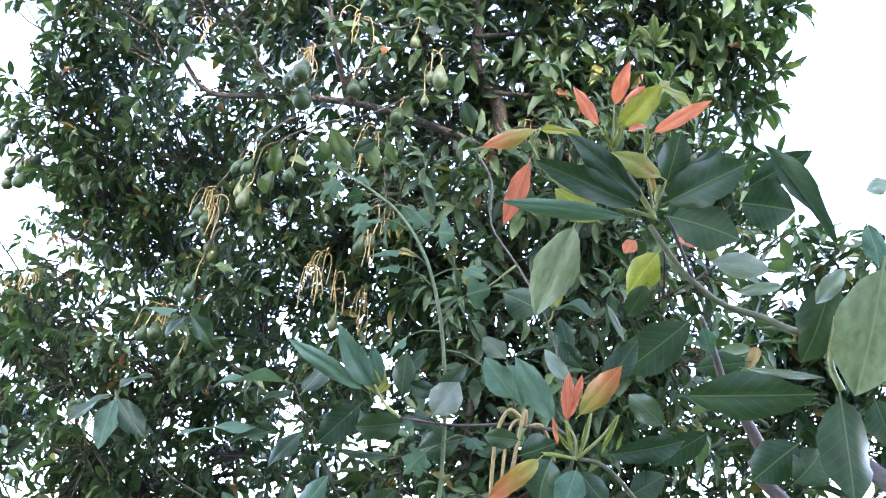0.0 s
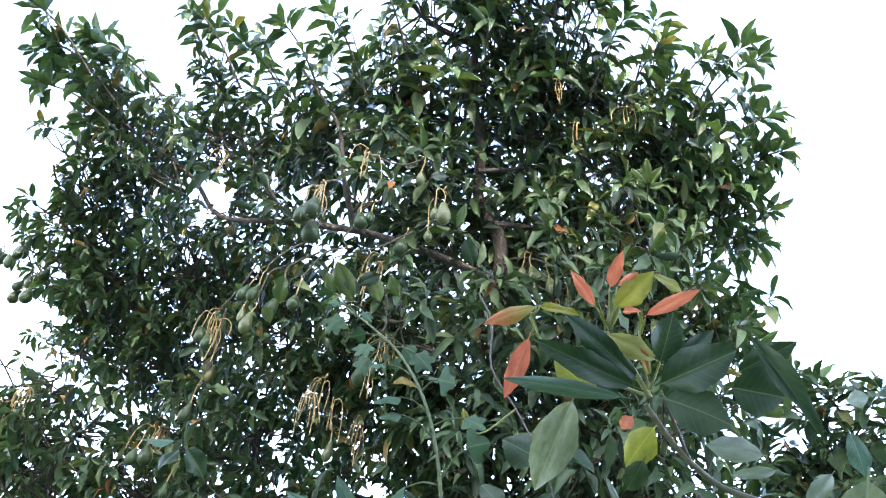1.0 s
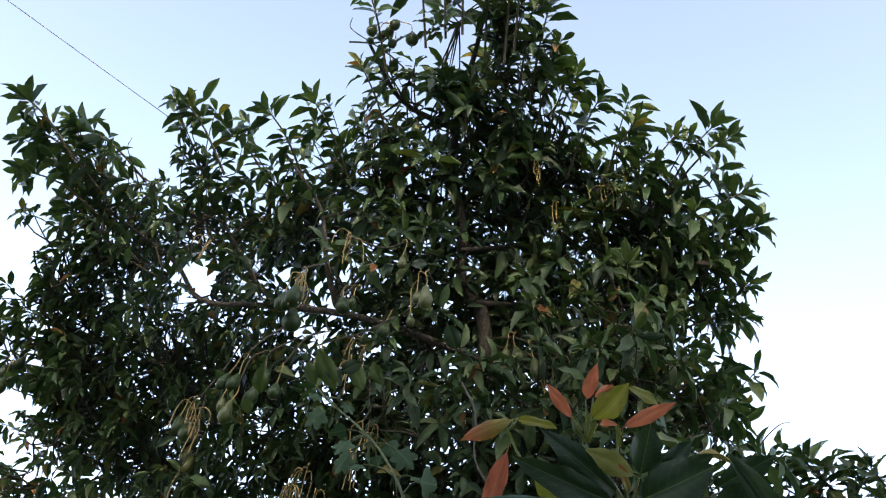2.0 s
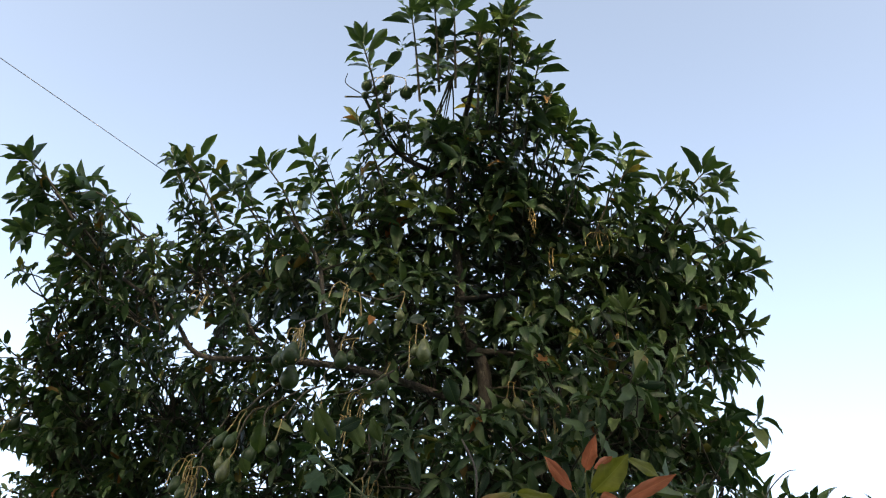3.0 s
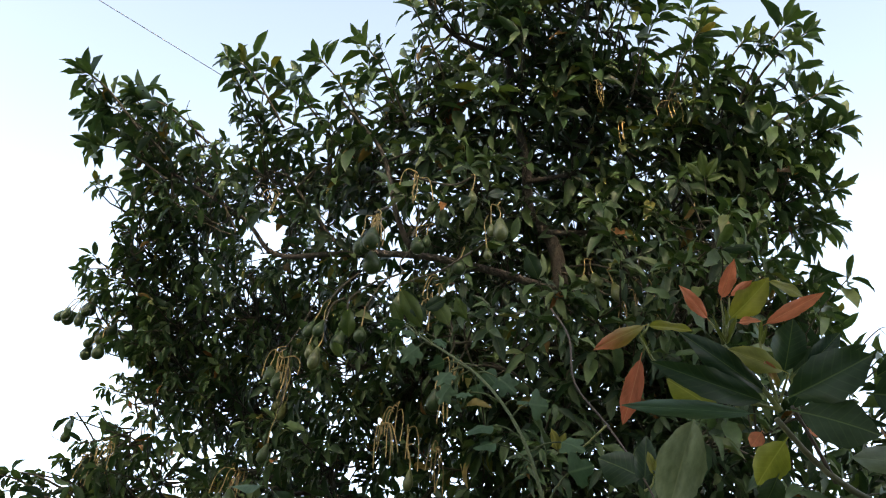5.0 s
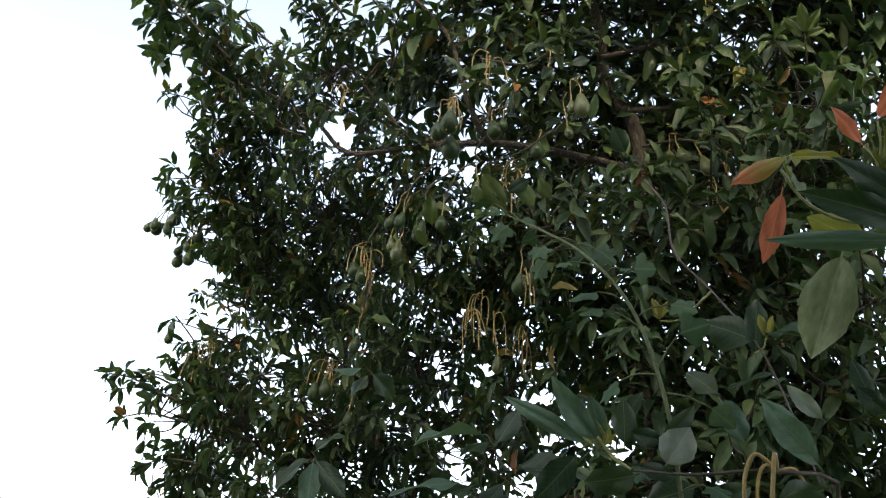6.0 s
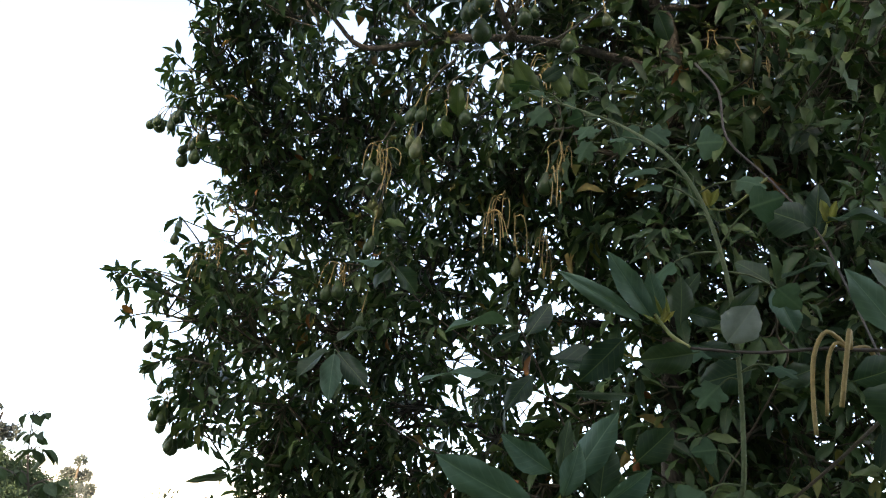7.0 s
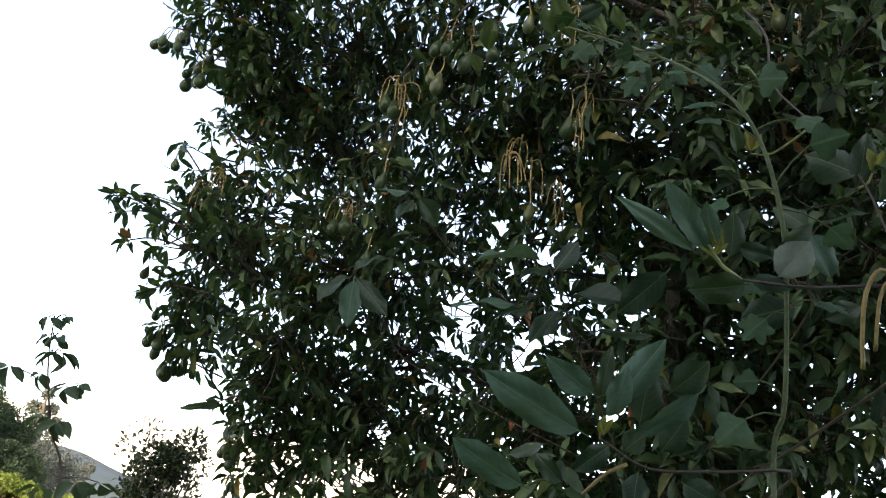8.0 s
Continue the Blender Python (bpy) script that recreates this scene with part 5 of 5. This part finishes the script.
FRONT_TWIGS_TWO = [
    ("g", "f", -1.113, 2.235, 2.140, -0.974, 2.222, 2.013, 0.097),
    ("g", "u", -1.116, 2.228, 2.158, -1.024, 2.252, 2.256, 0.089),
    ("p", "f", -1.113, 2.235, 2.140, -1.085, 2.173, 1.955, 0.088),
    ("g", "u", -0.945, 2.225, 2.449, -0.985, 2.179, 2.360, 0.080),
    ("g", "f", -0.937, 2.225, 2.460, -0.844, 2.300, 2.375, 0.085),
    ("p", "u", -0.947, 2.217, 2.467, -1.060, 2.110, 2.433, 0.075),
    ("o", "f", 0.087, 1.841, 2.463, 0.074, 1.810, 2.527, 0.028),
    ("o", "f", 0.087, 1.841, 2.463, 0.110, 1.813, 2.513, 0.024),
    ("o", "f", 0.087, 1.841, 2.463, 0.055, 1.825, 2.503, 0.021),
    ("o", "f", 0.336, 1.732, 2.350, 0.326, 1.704, 2.415, 0.026),
    ("o", "f", 0.336, 1.732, 2.350, 0.355, 1.701, 2.403, 0.023),
    ("o", "f", -0.084, 1.493, 2.006, -0.068, 1.480, 2.049, 0.015)]
FRONT_TWIGS_THREE = [
    ("o", "f", -0.084, 1.493, 2.006, -0.057, 1.483, 2.038, 0.013),
    ("o", "f", -0.291, 1.563, 1.624, -0.267, 1.537, 1.658, 0.017),
    ("o", "f", -0.291, 1.563, 1.624, -0.286, 1.538, 1.663, 0.015)]
FRONT_TWIGS = FRONT_TWIGS_ONE + FRONT_TWIGS_TWO + FRONT_TWIGS_THREE
leafy(tree, FRONT_TWIGS)
stem("branch", [(-0.236, 2.133, 3.476), (-0.361, 2.102, 3.351), (-0.443, 2.073, 3.293), (-0.523, 2.052, 3.237)], [0.0040, 0.0025], twig_mat, tree)
stem("branch", [(0.920, 2.623, 3.810), (0.886, 2.463, 3.938), (0.858, 2.314, 4.034)], [0.0040, 0.0025], twig_mat, tree)
PALE_TWIG = [
    ("l", "v", -0.523, 2.052, 3.237, -0.422, 2.132, 3.083, 0.085),
    ("l", "v", -0.550, 2.078, 3.187, -0.506, 2.107, 3.086, 0.061),
    ("l", "v", -0.380, 2.104, 3.218, -0.320, 2.143, 3.103, 0.075),
    ("l", "v", -0.295, 2.114, 3.232, -0.259, 2.143, 3.123, 0.056),
    ("g", "v", -0.490, 2.093, 3.191, -0.400, 2.117, 3.117, 0.061),
    ("g", "v", -0.424, 2.128, 3.165, -0.332, 2.081, 3.195, 0.066),
    ("l", "v", -0.739, 2.130, 3.196, -0.755, 2.198, 3.076, 0.083),
    ("l", "v", -0.807, 2.185, 3.064, -0.776, 2.232, 3.003, 0.054),
    ("g", "v", -0.188, 1.659, 3.343, -0.244, 1.669, 3.320, 0.051),
    ("g", "v", -0.136, 1.662, 3.350, -0.070, 1.653, 3.370, 0.051),
    ("g", "v", -0.004, 2.038, 3.389, 0.049, 2.108, 3.300, 0.080)]
FRESH_TWIG = [
    ("l", "v", 0.858, 2.314, 4.034, 0.832, 2.196, 4.117, 0.055),
    ("l", "v", 0.863, 2.309, 4.038, 0.905, 2.210, 4.082, 0.047),
    ("l", "v", 0.852, 2.315, 4.035, 0.771, 2.243, 4.088, 0.047),
    ("l", "v", 0.863, 2.317, 4.030, 0.928, 2.268, 4.017, 0.047),
    ("l", "v", 0.852, 2.319, 4.031, 0.800, 2.279, 4.045, 0.038),
    ("g", "v", 1.082, 2.125, 4.143, 1.123, 2.051, 4.154, 0.051),
    ("g", "v", 1.082, 2.129, 4.139, 1.016, 2.091, 4.158, 0.051),
    ("g", "v", 1.082, 2.133, 4.135, 1.078, 2.049, 4.172, 0.047)]
leafy(tree, PALE_TWIG)
stem("branch", [(-2.190, 4.015, 2.070), (-2.285, 3.964, 1.881), (-2.365, 3.890, 1.822)], [0.0050, 0.0025], twig_mat, tree)
stem("branch", [(-2.588, 3.696, 2.491), (-2.699, 3.630, 2.450), (-2.789, 3.578, 2.401)], [0.0050, 0.0025], twig_mat, tree)
EDGE_LEAVES = [
    ("g", "v", -2.365, 3.890, 1.822, -2.553, 3.735, 1.735, 0.048),
    ("g", "v", -2.358, 3.895, 1.813, -2.468, 3.787, 1.760, 0.045),
    ("g", "v", -2.365, 3.890, 1.825, -2.395, 3.821, 1.889, 0.041),
    ("g", "v", -2.789, 3.578, 2.401, -2.908, 3.508, 2.310, 0.068),
    ("g", "v", -2.779, 3.581, 2.416, -2.859, 3.516, 2.432, 0.053),
    ("g", "v", -2.786, 3.641, 2.111, -2.828, 3.599, 2.170, 0.053),
    ("g", "v", -2.390, 3.871, 1.879, -2.479, 3.762, 1.950, 0.034),
    ("g", "v", -2.322, 3.922, 1.705, -2.302, 3.891, 1.605, 0.052)]
leafy(tree, EDGE_LEAVES)
leafy(tree, FRESH_TWIG)


# ---- the climbing vine ----
def lobed(rng, lobes=5):
    """A vine leaf with pointed lobes, about 1 across, facing z, its stalk end at the origin."""
    verts, uvs = [(0, 0.0, 0), (0, 0.35, 0.03)], [(0.5, 0), (0.5, 0.35)]
    rim = []
    n = lobes * 4
    for k in range(n + 1):
        a = math.pi / 2 + math.pi * 0.82 * (1 - 2 * k / n)
        peak = abs(math.cos(math.pi * lobes * (k / n - 0.5)))
        r = 0.30 + 0.24 * peak ** 1.5 * (0.75 + 0.25 * math.sin(a))
        verts.append((r * math.cos(a), 0.33 + r * math.sin(a), -0.12 * r + rng.uniform(-0.03, 0.03)))
        uvs.append((0.5 + 0.5 * r * math.cos(a), min(1, max(0, 0.35 + r * math.sin(a)))))
        rim.append(len(verts) - 1)
    faces = [(1, b, a) for a, b in zip(rim[:-1], rim[1:])] + [(0, 1, rim[0]), (0, rim[-1], 1)]
    faces = [f[::-1] for f in faces]
    return verts, faces, uvs


vine = thing("climbing_vine", (0.06, 1.5, 0.0), "pale green climbing vine arching up with lobed leaves", "vine")
VINE = [(0.06, 1.5, -0.03), (0.03, 1.46, 0.8), (0.050, 1.614, 1.567), (0.068, 1.587, 1.729), (0.072, 1.561, 1.911), (0.059, 1.515, 2.095), (0.021, 1.500, 2.276), (-0.039, 1.535, 2.432), (-0.136, 1.651, 2.607), (-0.246, 1.750, 2.740), (-0.368, 1.844, 2.867), (-0.440, 1.935, 2.970)]
stem("stem", VINE, np.interp(np.linspace(0, 1, len(VINE)), [0, 0.5, 1], [0.0052, 0.0048, 0.0026]), vine_stem_mat, vine, 9, 6)
vine_leaves = [mesh_of("leaf", *lobed(np.random.default_rng(k), n)) for k, n in enumerate((5, 3, 5))]
for me in vine_leaves:
    me.materials.append(vine_mat)
vp = np.array(VINE, dtype=float)
for k in range(26):
    f = rng.uniform(0.25, 1.0) * (len(vp) - 1.001)
    i = int(f)
    p = vp[i] + (vp[i + 1] - vp[i]) * (f - i)
    d = np.array([rng.choice([-1, 1]) * rng.uniform(0.3, 1), rng.normal(0, 0.4), rng.uniform(-0.5, 0.45)])
    d /= np.linalg.norm(d)
    reach = rng.uniform(0.04, 0.11)
    end = p + d * reach
    keep_place(part("leaf_stalk", tube([p, (p + end) / 2 + np.array([0, 0, 0.01]), end], [0.0025, 0.0018], 5, 2)[:2], vine_stem_mat), vine)
    ob = part("leaf", vine_leaves[k % 3], None)
    m = Matrix(frames_of((d + np.array([0, 0, -0.7]))[None], (np.array([0, -0.7, 0.6]) + rng.normal(0, 0.35, 3))[None])[0].tolist()).to_4x4()
    m.translation = end
    s = rng.uniform(0.05, 0.095)
    ob.matrix_basis = m @ Matrix.Scale(s, 4)
    keep_place(ob, vine)

# ---- the sapling at the garden's edge ----
sapling = thing("sapling", (-1.587, 1.811, 0.0), "slender young sapling with drooping divided leaves", "sapling")
SAP = [(-1.587, 1.811, -0.05), (-1.617, 1.811, 0.7), (-1.647, 1.811, 1.324), (-1.701, 1.773, 1.489), (-1.739, 1.731, 1.644), (-1.748, 1.704, 1.763)]
stem("stem", SAP, [0.0044, 0.0016], purple_mat, sapling, 8, 5)
SAPLEAF_ONE = [
    (-1.746, 1.704, 1.771, -0.022, 0.005, 1, 0.050),
    (-1.746, 1.704, 1.771, 0.033, 0.011, 1, 0.035),
    (-1.742, 1.717, 1.724, -0.014, 0.005, 1, 0.060),
    (-1.742, 1.717, 1.724, 0.018, 0.005, 1, 0.055),
    (-1.737, 1.727, 1.678, -0.007, 0.007, 1, 0.050),
    (-1.737, 1.727, 1.678, 0.025, 0.011, 2, 0.070),
    (-1.725, 1.748, 1.588, -0.045, 0.040, 1, 0.060),
    (-1.725, 1.748, 1.588, -0.15, 0.05, 2, 0.065),
    (-1.725, 1.748, 1.588, 0.047, 0.014, 2, 0.060),
    (-1.725, 1.748, 1.588, 0.083, 0.025, 1, 0.045),
    (-1.708, 1.767, 1.510, -0.029, 0.011, 1, 0.075),
    (-1.706, 1.769, 1.510, 0.025, 0.004, 2, 0.080)]
SAPLEAF_TWO = [
    (-1.662, 1.802, 1.367, 0.063, 0.004, 2, 0.075),
    (-1.653, 1.808, 1.340, -0.054, 0.007, 1, 0.075),
    (-1.661, 1.803, 1.367, 0.126, 0.011, 1, 0.070)]
SAPLEAF = SAPLEAF_ONE + SAPLEAF_TWO
leaflet_shapes = [blade(np.random.default_rng(90 + k), curl=c, fold=0.2, wave=0.04) for k, c in enumerate((0.3, 0.5, 0.2))]
leaflets = [mesh_of("leaflet", *shape) for shape in leaflet_shapes]
for me in leaflets:
    me.materials.append(sapling_mat)
for x, y, z, dx, dz, n, size in SAPLEAF:
    end = np.array((x + dx, y, z + dz))
    stalk = keep_place(part("leaf_stalk", tube([(x, y, z), (x + dx * 0.5, y, z + dz * 0.5 + 0.01), end], [0.0022, 0.0014], 5, 2)[:2], purple_mat), sapling)
    for j in range(n + 2):
        a = (j / (n + 1) - 0.5) * 2.6
        d = np.array([0.35 * math.copysign(1, dx) + math.sin(a), 0.5 * rng.normal(), -0.75 + 0.35 * abs(math.sin(a)) - 0.2 * rng.uniform()])
        ob = part("leaflet", leaflets[j % 3], None)
        m = Matrix(frames_of(d[None], (np.array([0.25 * rng.normal(), -0.6, 0.8]) + rng.normal(0, 0.3, 3))[None])[0].tolist()).to_4x4()
        m.translation = end
        length = size * rng.uniform(0.75, 1.1)
        ob.matrix_basis = m @ Matrix.Diagonal((length * rng.uniform(0.4, 0.55), length, length, 1))
        keep_place(ob, sapling)


# ---- shrub, woods, ridge ----
def leaf_cloud(rng, centres, per, size, up=0.3):
    """Many small leaves round clump centres (x, y, z, r)."""
    lv, lf, lu = blade(rng, stations=5, curl=0.2)
    base, turn, scale = [], [], []
    for x, y, z, r in centres:
        v = rng.normal(0, 1, (per, 3))
        v *= (rng.uniform(0.2, 1, per) ** 0.4 / np.linalg.norm(v, axis=1))[:, None]
        base.append(np.array([x, y, z]) + v * r)
        turn.append(frames_of(v + rng.normal(0, 0.7, (per, 3)) + np.array([0, 0, up]), rng.normal(0, 1, (per, 3)) + np.array([0, 0, 0.8])))
        scale.append(rng.uniform(0.6, 1.2, per) * size)
    base, turn, scale = np.concatenate(base), np.concatenate(turn), np.concatenate(scale)
    v = np.einsum("nij,nkj->nki", turn, lv[None] * np.stack([scale * 0.5, scale, scale], 1)[:, None]) + base[:, None]
    f = lf[None] + (np.arange(len(base)) * len(lv))[:, None, None]
    return v.reshape(-1, 3), f.reshape(-1, 4), np.tile(lu, (len(base), 1))


def bush(x, y, foot, height, spread, mat, label, leaf, per, spikes=0, seed=1, clumps_n=22):
    r = np.random.default_rng(seed)
    ob = thing("shrub", (x, y, foot), label, "shrub")
    clumps = []
    for k in range(clumps_n):
        a, h = r.uniform(0, 6.28), r.uniform(0.35, 0.94) * height
        d = r.uniform(0, 1) ** 0.6 * spread * (1.2 - 0.8 * (h / height) ** 2) * r.uniform(0.8, 1.25)
        clumps.append((x + d * math.cos(a), y + d * math.sin(a) * 0.8, foot + h, r.uniform(0.09, 0.17) * height * 0.75))
    stems = [tube([(x + r.normal(0, 0.08), y, foot - 0.05), ((x + c[0]) / 2, (y + c[1]) / 2, foot + (c[2] - foot) * 0.6), c[:3]], [0.018, 0.005], 5, 3) for c in clumps]
    for k, s in enumerate(stems):
        keep_place(part("branch", s[:2], twig_mat), ob)
    keep_place(tagged(part("foliage", leaf_cloud(r, clumps, per, leaf), mat), kind="stuff"), ob)
    for k in range(spikes):
        c = clumps[r.integers(0, len(clumps))]
        p = np.array([c[0] + r.normal(0, 0.12), c[1], c[2] + c[3] * 0.8])
        p[2] = min(p[2], foot + height * 0.96)
        keep_place(part("flower_spike", tube([p, p + np.array([r.normal(0, 0.01), 0, 0.05]), p + np.array([r.normal(0, 0.02), 0, r.uniform(0.08, 0.13)])], [0.0035, 0.005, 0.002], 5, 2)[:2], purple_mat), ob)
    return ob


def far_tree(x, y, top_z, spread, seed, label, per=560, leaf=0.16, tiers=False, mat=None):
    r = np.random.default_rng(seed)
    foot = ground_height(x, y)
    height = top_z - foot
    ob = thing("distant_tree", (x, y, foot), label, "tree", "distant trees", )
    lean = r.normal(0, 0.04, 2) * height
    top = np.array((x + lean[0], y + lean[1], foot + height * 0.95))
    keep_place(part("trunk", tube([(x, y, foot - 0.3), (x + lean[0] * 0.4, y, foot + height * 0.5), top], [height * 0.02, height * 0.006], 7, 3)[:2], bark_mat), ob)
    clumps = []
    for k in range(26):
        h = r.uniform(0.3, 1.0) if not tiers else (0.45 + 0.55 * (k // 5) / 5)
        a = r.uniform(0, 6.28)
        shape = math.sin(math.pi * min(1, 0.15 + 0.8 * h)) if not tiers else 0.9 - 0.45 * (h - 0.45)
        d = r.uniform(0.15, 1) * spread * shape
        c = (x + lean[0] * h + d * math.cos(a), y + d * math.sin(a), foot + height * h * 0.95, spread * r.uniform(0.18, 0.34) * (0.7 if tiers else 1))
        clumps.append(c)
        keep_place(part("branch", tube([(x + lean[0] * h * 0.8, y, foot + height * h * 0.8), c[:3]], [height * 0.006, height * 0.002], 5)[:2], bark_mat), ob)
    keep_place(tagged(part("crown", leaf_cloud(r, clumps, per, leaf), mat or wood_leaf_mat), kind="stuff"), ob)
    return ob


bush(-3.46, 5.29, ground_height(-3.46, 5.29), 1.68, 0.46, bush_mat, "dark leafy shrub with upright brown flower spikes", 0.052, 210, 34, 5, 30)
# Woods on the slope beyond the garden: bearing, distance, rise of the top, spread.
for k, (az, d, el, wide) in enumerate(((-51.5, 36, 6.6, 3.2), (-48.4, 33, 4.8, 2.4), (-46.3, 36, 3.6, 2.0), (-44.6, 38, 2.9, 2.5), (-43.0, 41, 1.9, 2.6), (-40.6, 52, 1.4, 3.6), (-38.8, 60, -0.7, 3.2), (-44.5, 30, 0.2, 1.9), (-41.6, 32, -1.0, 1.8), (-48.0, 28, 2.0, 2.2))):
    a = radians(az)
    far_tree(d * math.sin(a), d * math.cos(a), 1.5 + d * math.tan(radians(el)), wide, 20 + k, "leafy tree in the misty wood on the slope", mat=haze_tint_leaf_mat if d > 50 else wood_leaf_mat)
for az, d, el, wide, tiers in ((-47.0, 44, 6.2, 1.9, True), (-40.7, 66, 3.5, 2.0, True), (-36.8, 95, -0.9, 2.2, False)):
    a = radians(az)
    far_tree(d * math.sin(a), d * math.cos(a), 1.5 + d * math.tan(radians(el)), wide, int(d), "tall thin tree standing above the wood" if tiers else "distant tree in the valley, paled by painted haze", tiers=tiers, per=220, leaf=0.3, mat=haze_tint_leaf_mat)
for k in range(6):
    a = radians(-46 + 1.9 * k)
    x, y = 15.5 * math.sin(a), 15.5 * math.cos(a)
    foot = ground_height(x, y)
    bush(x, y, foot, 1.46 - 15.5 * math.tan(radians((2.3, 2.3, 2.4, 2.8, 3.4, 4.0)[k])) - foot, 0.62, meadow_leaf_mat, "bright yellow-green shrub at the garden's foot", 0.055, 420, 0, 40 + k, 34)


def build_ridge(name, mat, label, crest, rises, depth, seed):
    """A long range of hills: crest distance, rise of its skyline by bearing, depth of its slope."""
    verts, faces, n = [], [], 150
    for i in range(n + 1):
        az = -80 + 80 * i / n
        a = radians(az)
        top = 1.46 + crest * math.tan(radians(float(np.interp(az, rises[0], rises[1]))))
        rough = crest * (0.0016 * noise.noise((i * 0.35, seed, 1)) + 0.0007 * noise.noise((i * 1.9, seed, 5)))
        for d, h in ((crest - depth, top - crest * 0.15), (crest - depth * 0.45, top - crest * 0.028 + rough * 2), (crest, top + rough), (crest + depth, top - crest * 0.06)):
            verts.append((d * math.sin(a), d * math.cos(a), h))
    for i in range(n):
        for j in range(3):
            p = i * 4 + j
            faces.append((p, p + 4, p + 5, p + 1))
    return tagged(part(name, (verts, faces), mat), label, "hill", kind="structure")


build_ridge("backdrop", ridge_mat, "wooded ridge far across the valley, haze blue put into its colour", 450, ((-80, -40, -37, -35, -32.6, -28, 0), (0.9, 0.05, -0.4, -1.1, -1.9, -2.7, -3.0)), 130, 2)
# Not real hills: added sheet, glowing faintly as haze to hide the dark skyline.
build_ridge("backdrop", haze_mat, "pale glowing band added as haze along the skyline", 2600, ((-80, 0), (3.1, 3.0)), 500, 9)

# The thin wire to the tree, its outer end tied to the added wall.
wire = thing("overhead_wire", (-4.99, -1.78, 4.54), "thin dark wire strung from the added wall to the tree", "wire")
stem("wire_strand", [(-4.99, -1.78, 4.54), (-3.38, 0.17, 4.68), (-1.76, 2.11, 4.83)], [0.0022, 0.0022], wire_mat, wire, 6, 8)
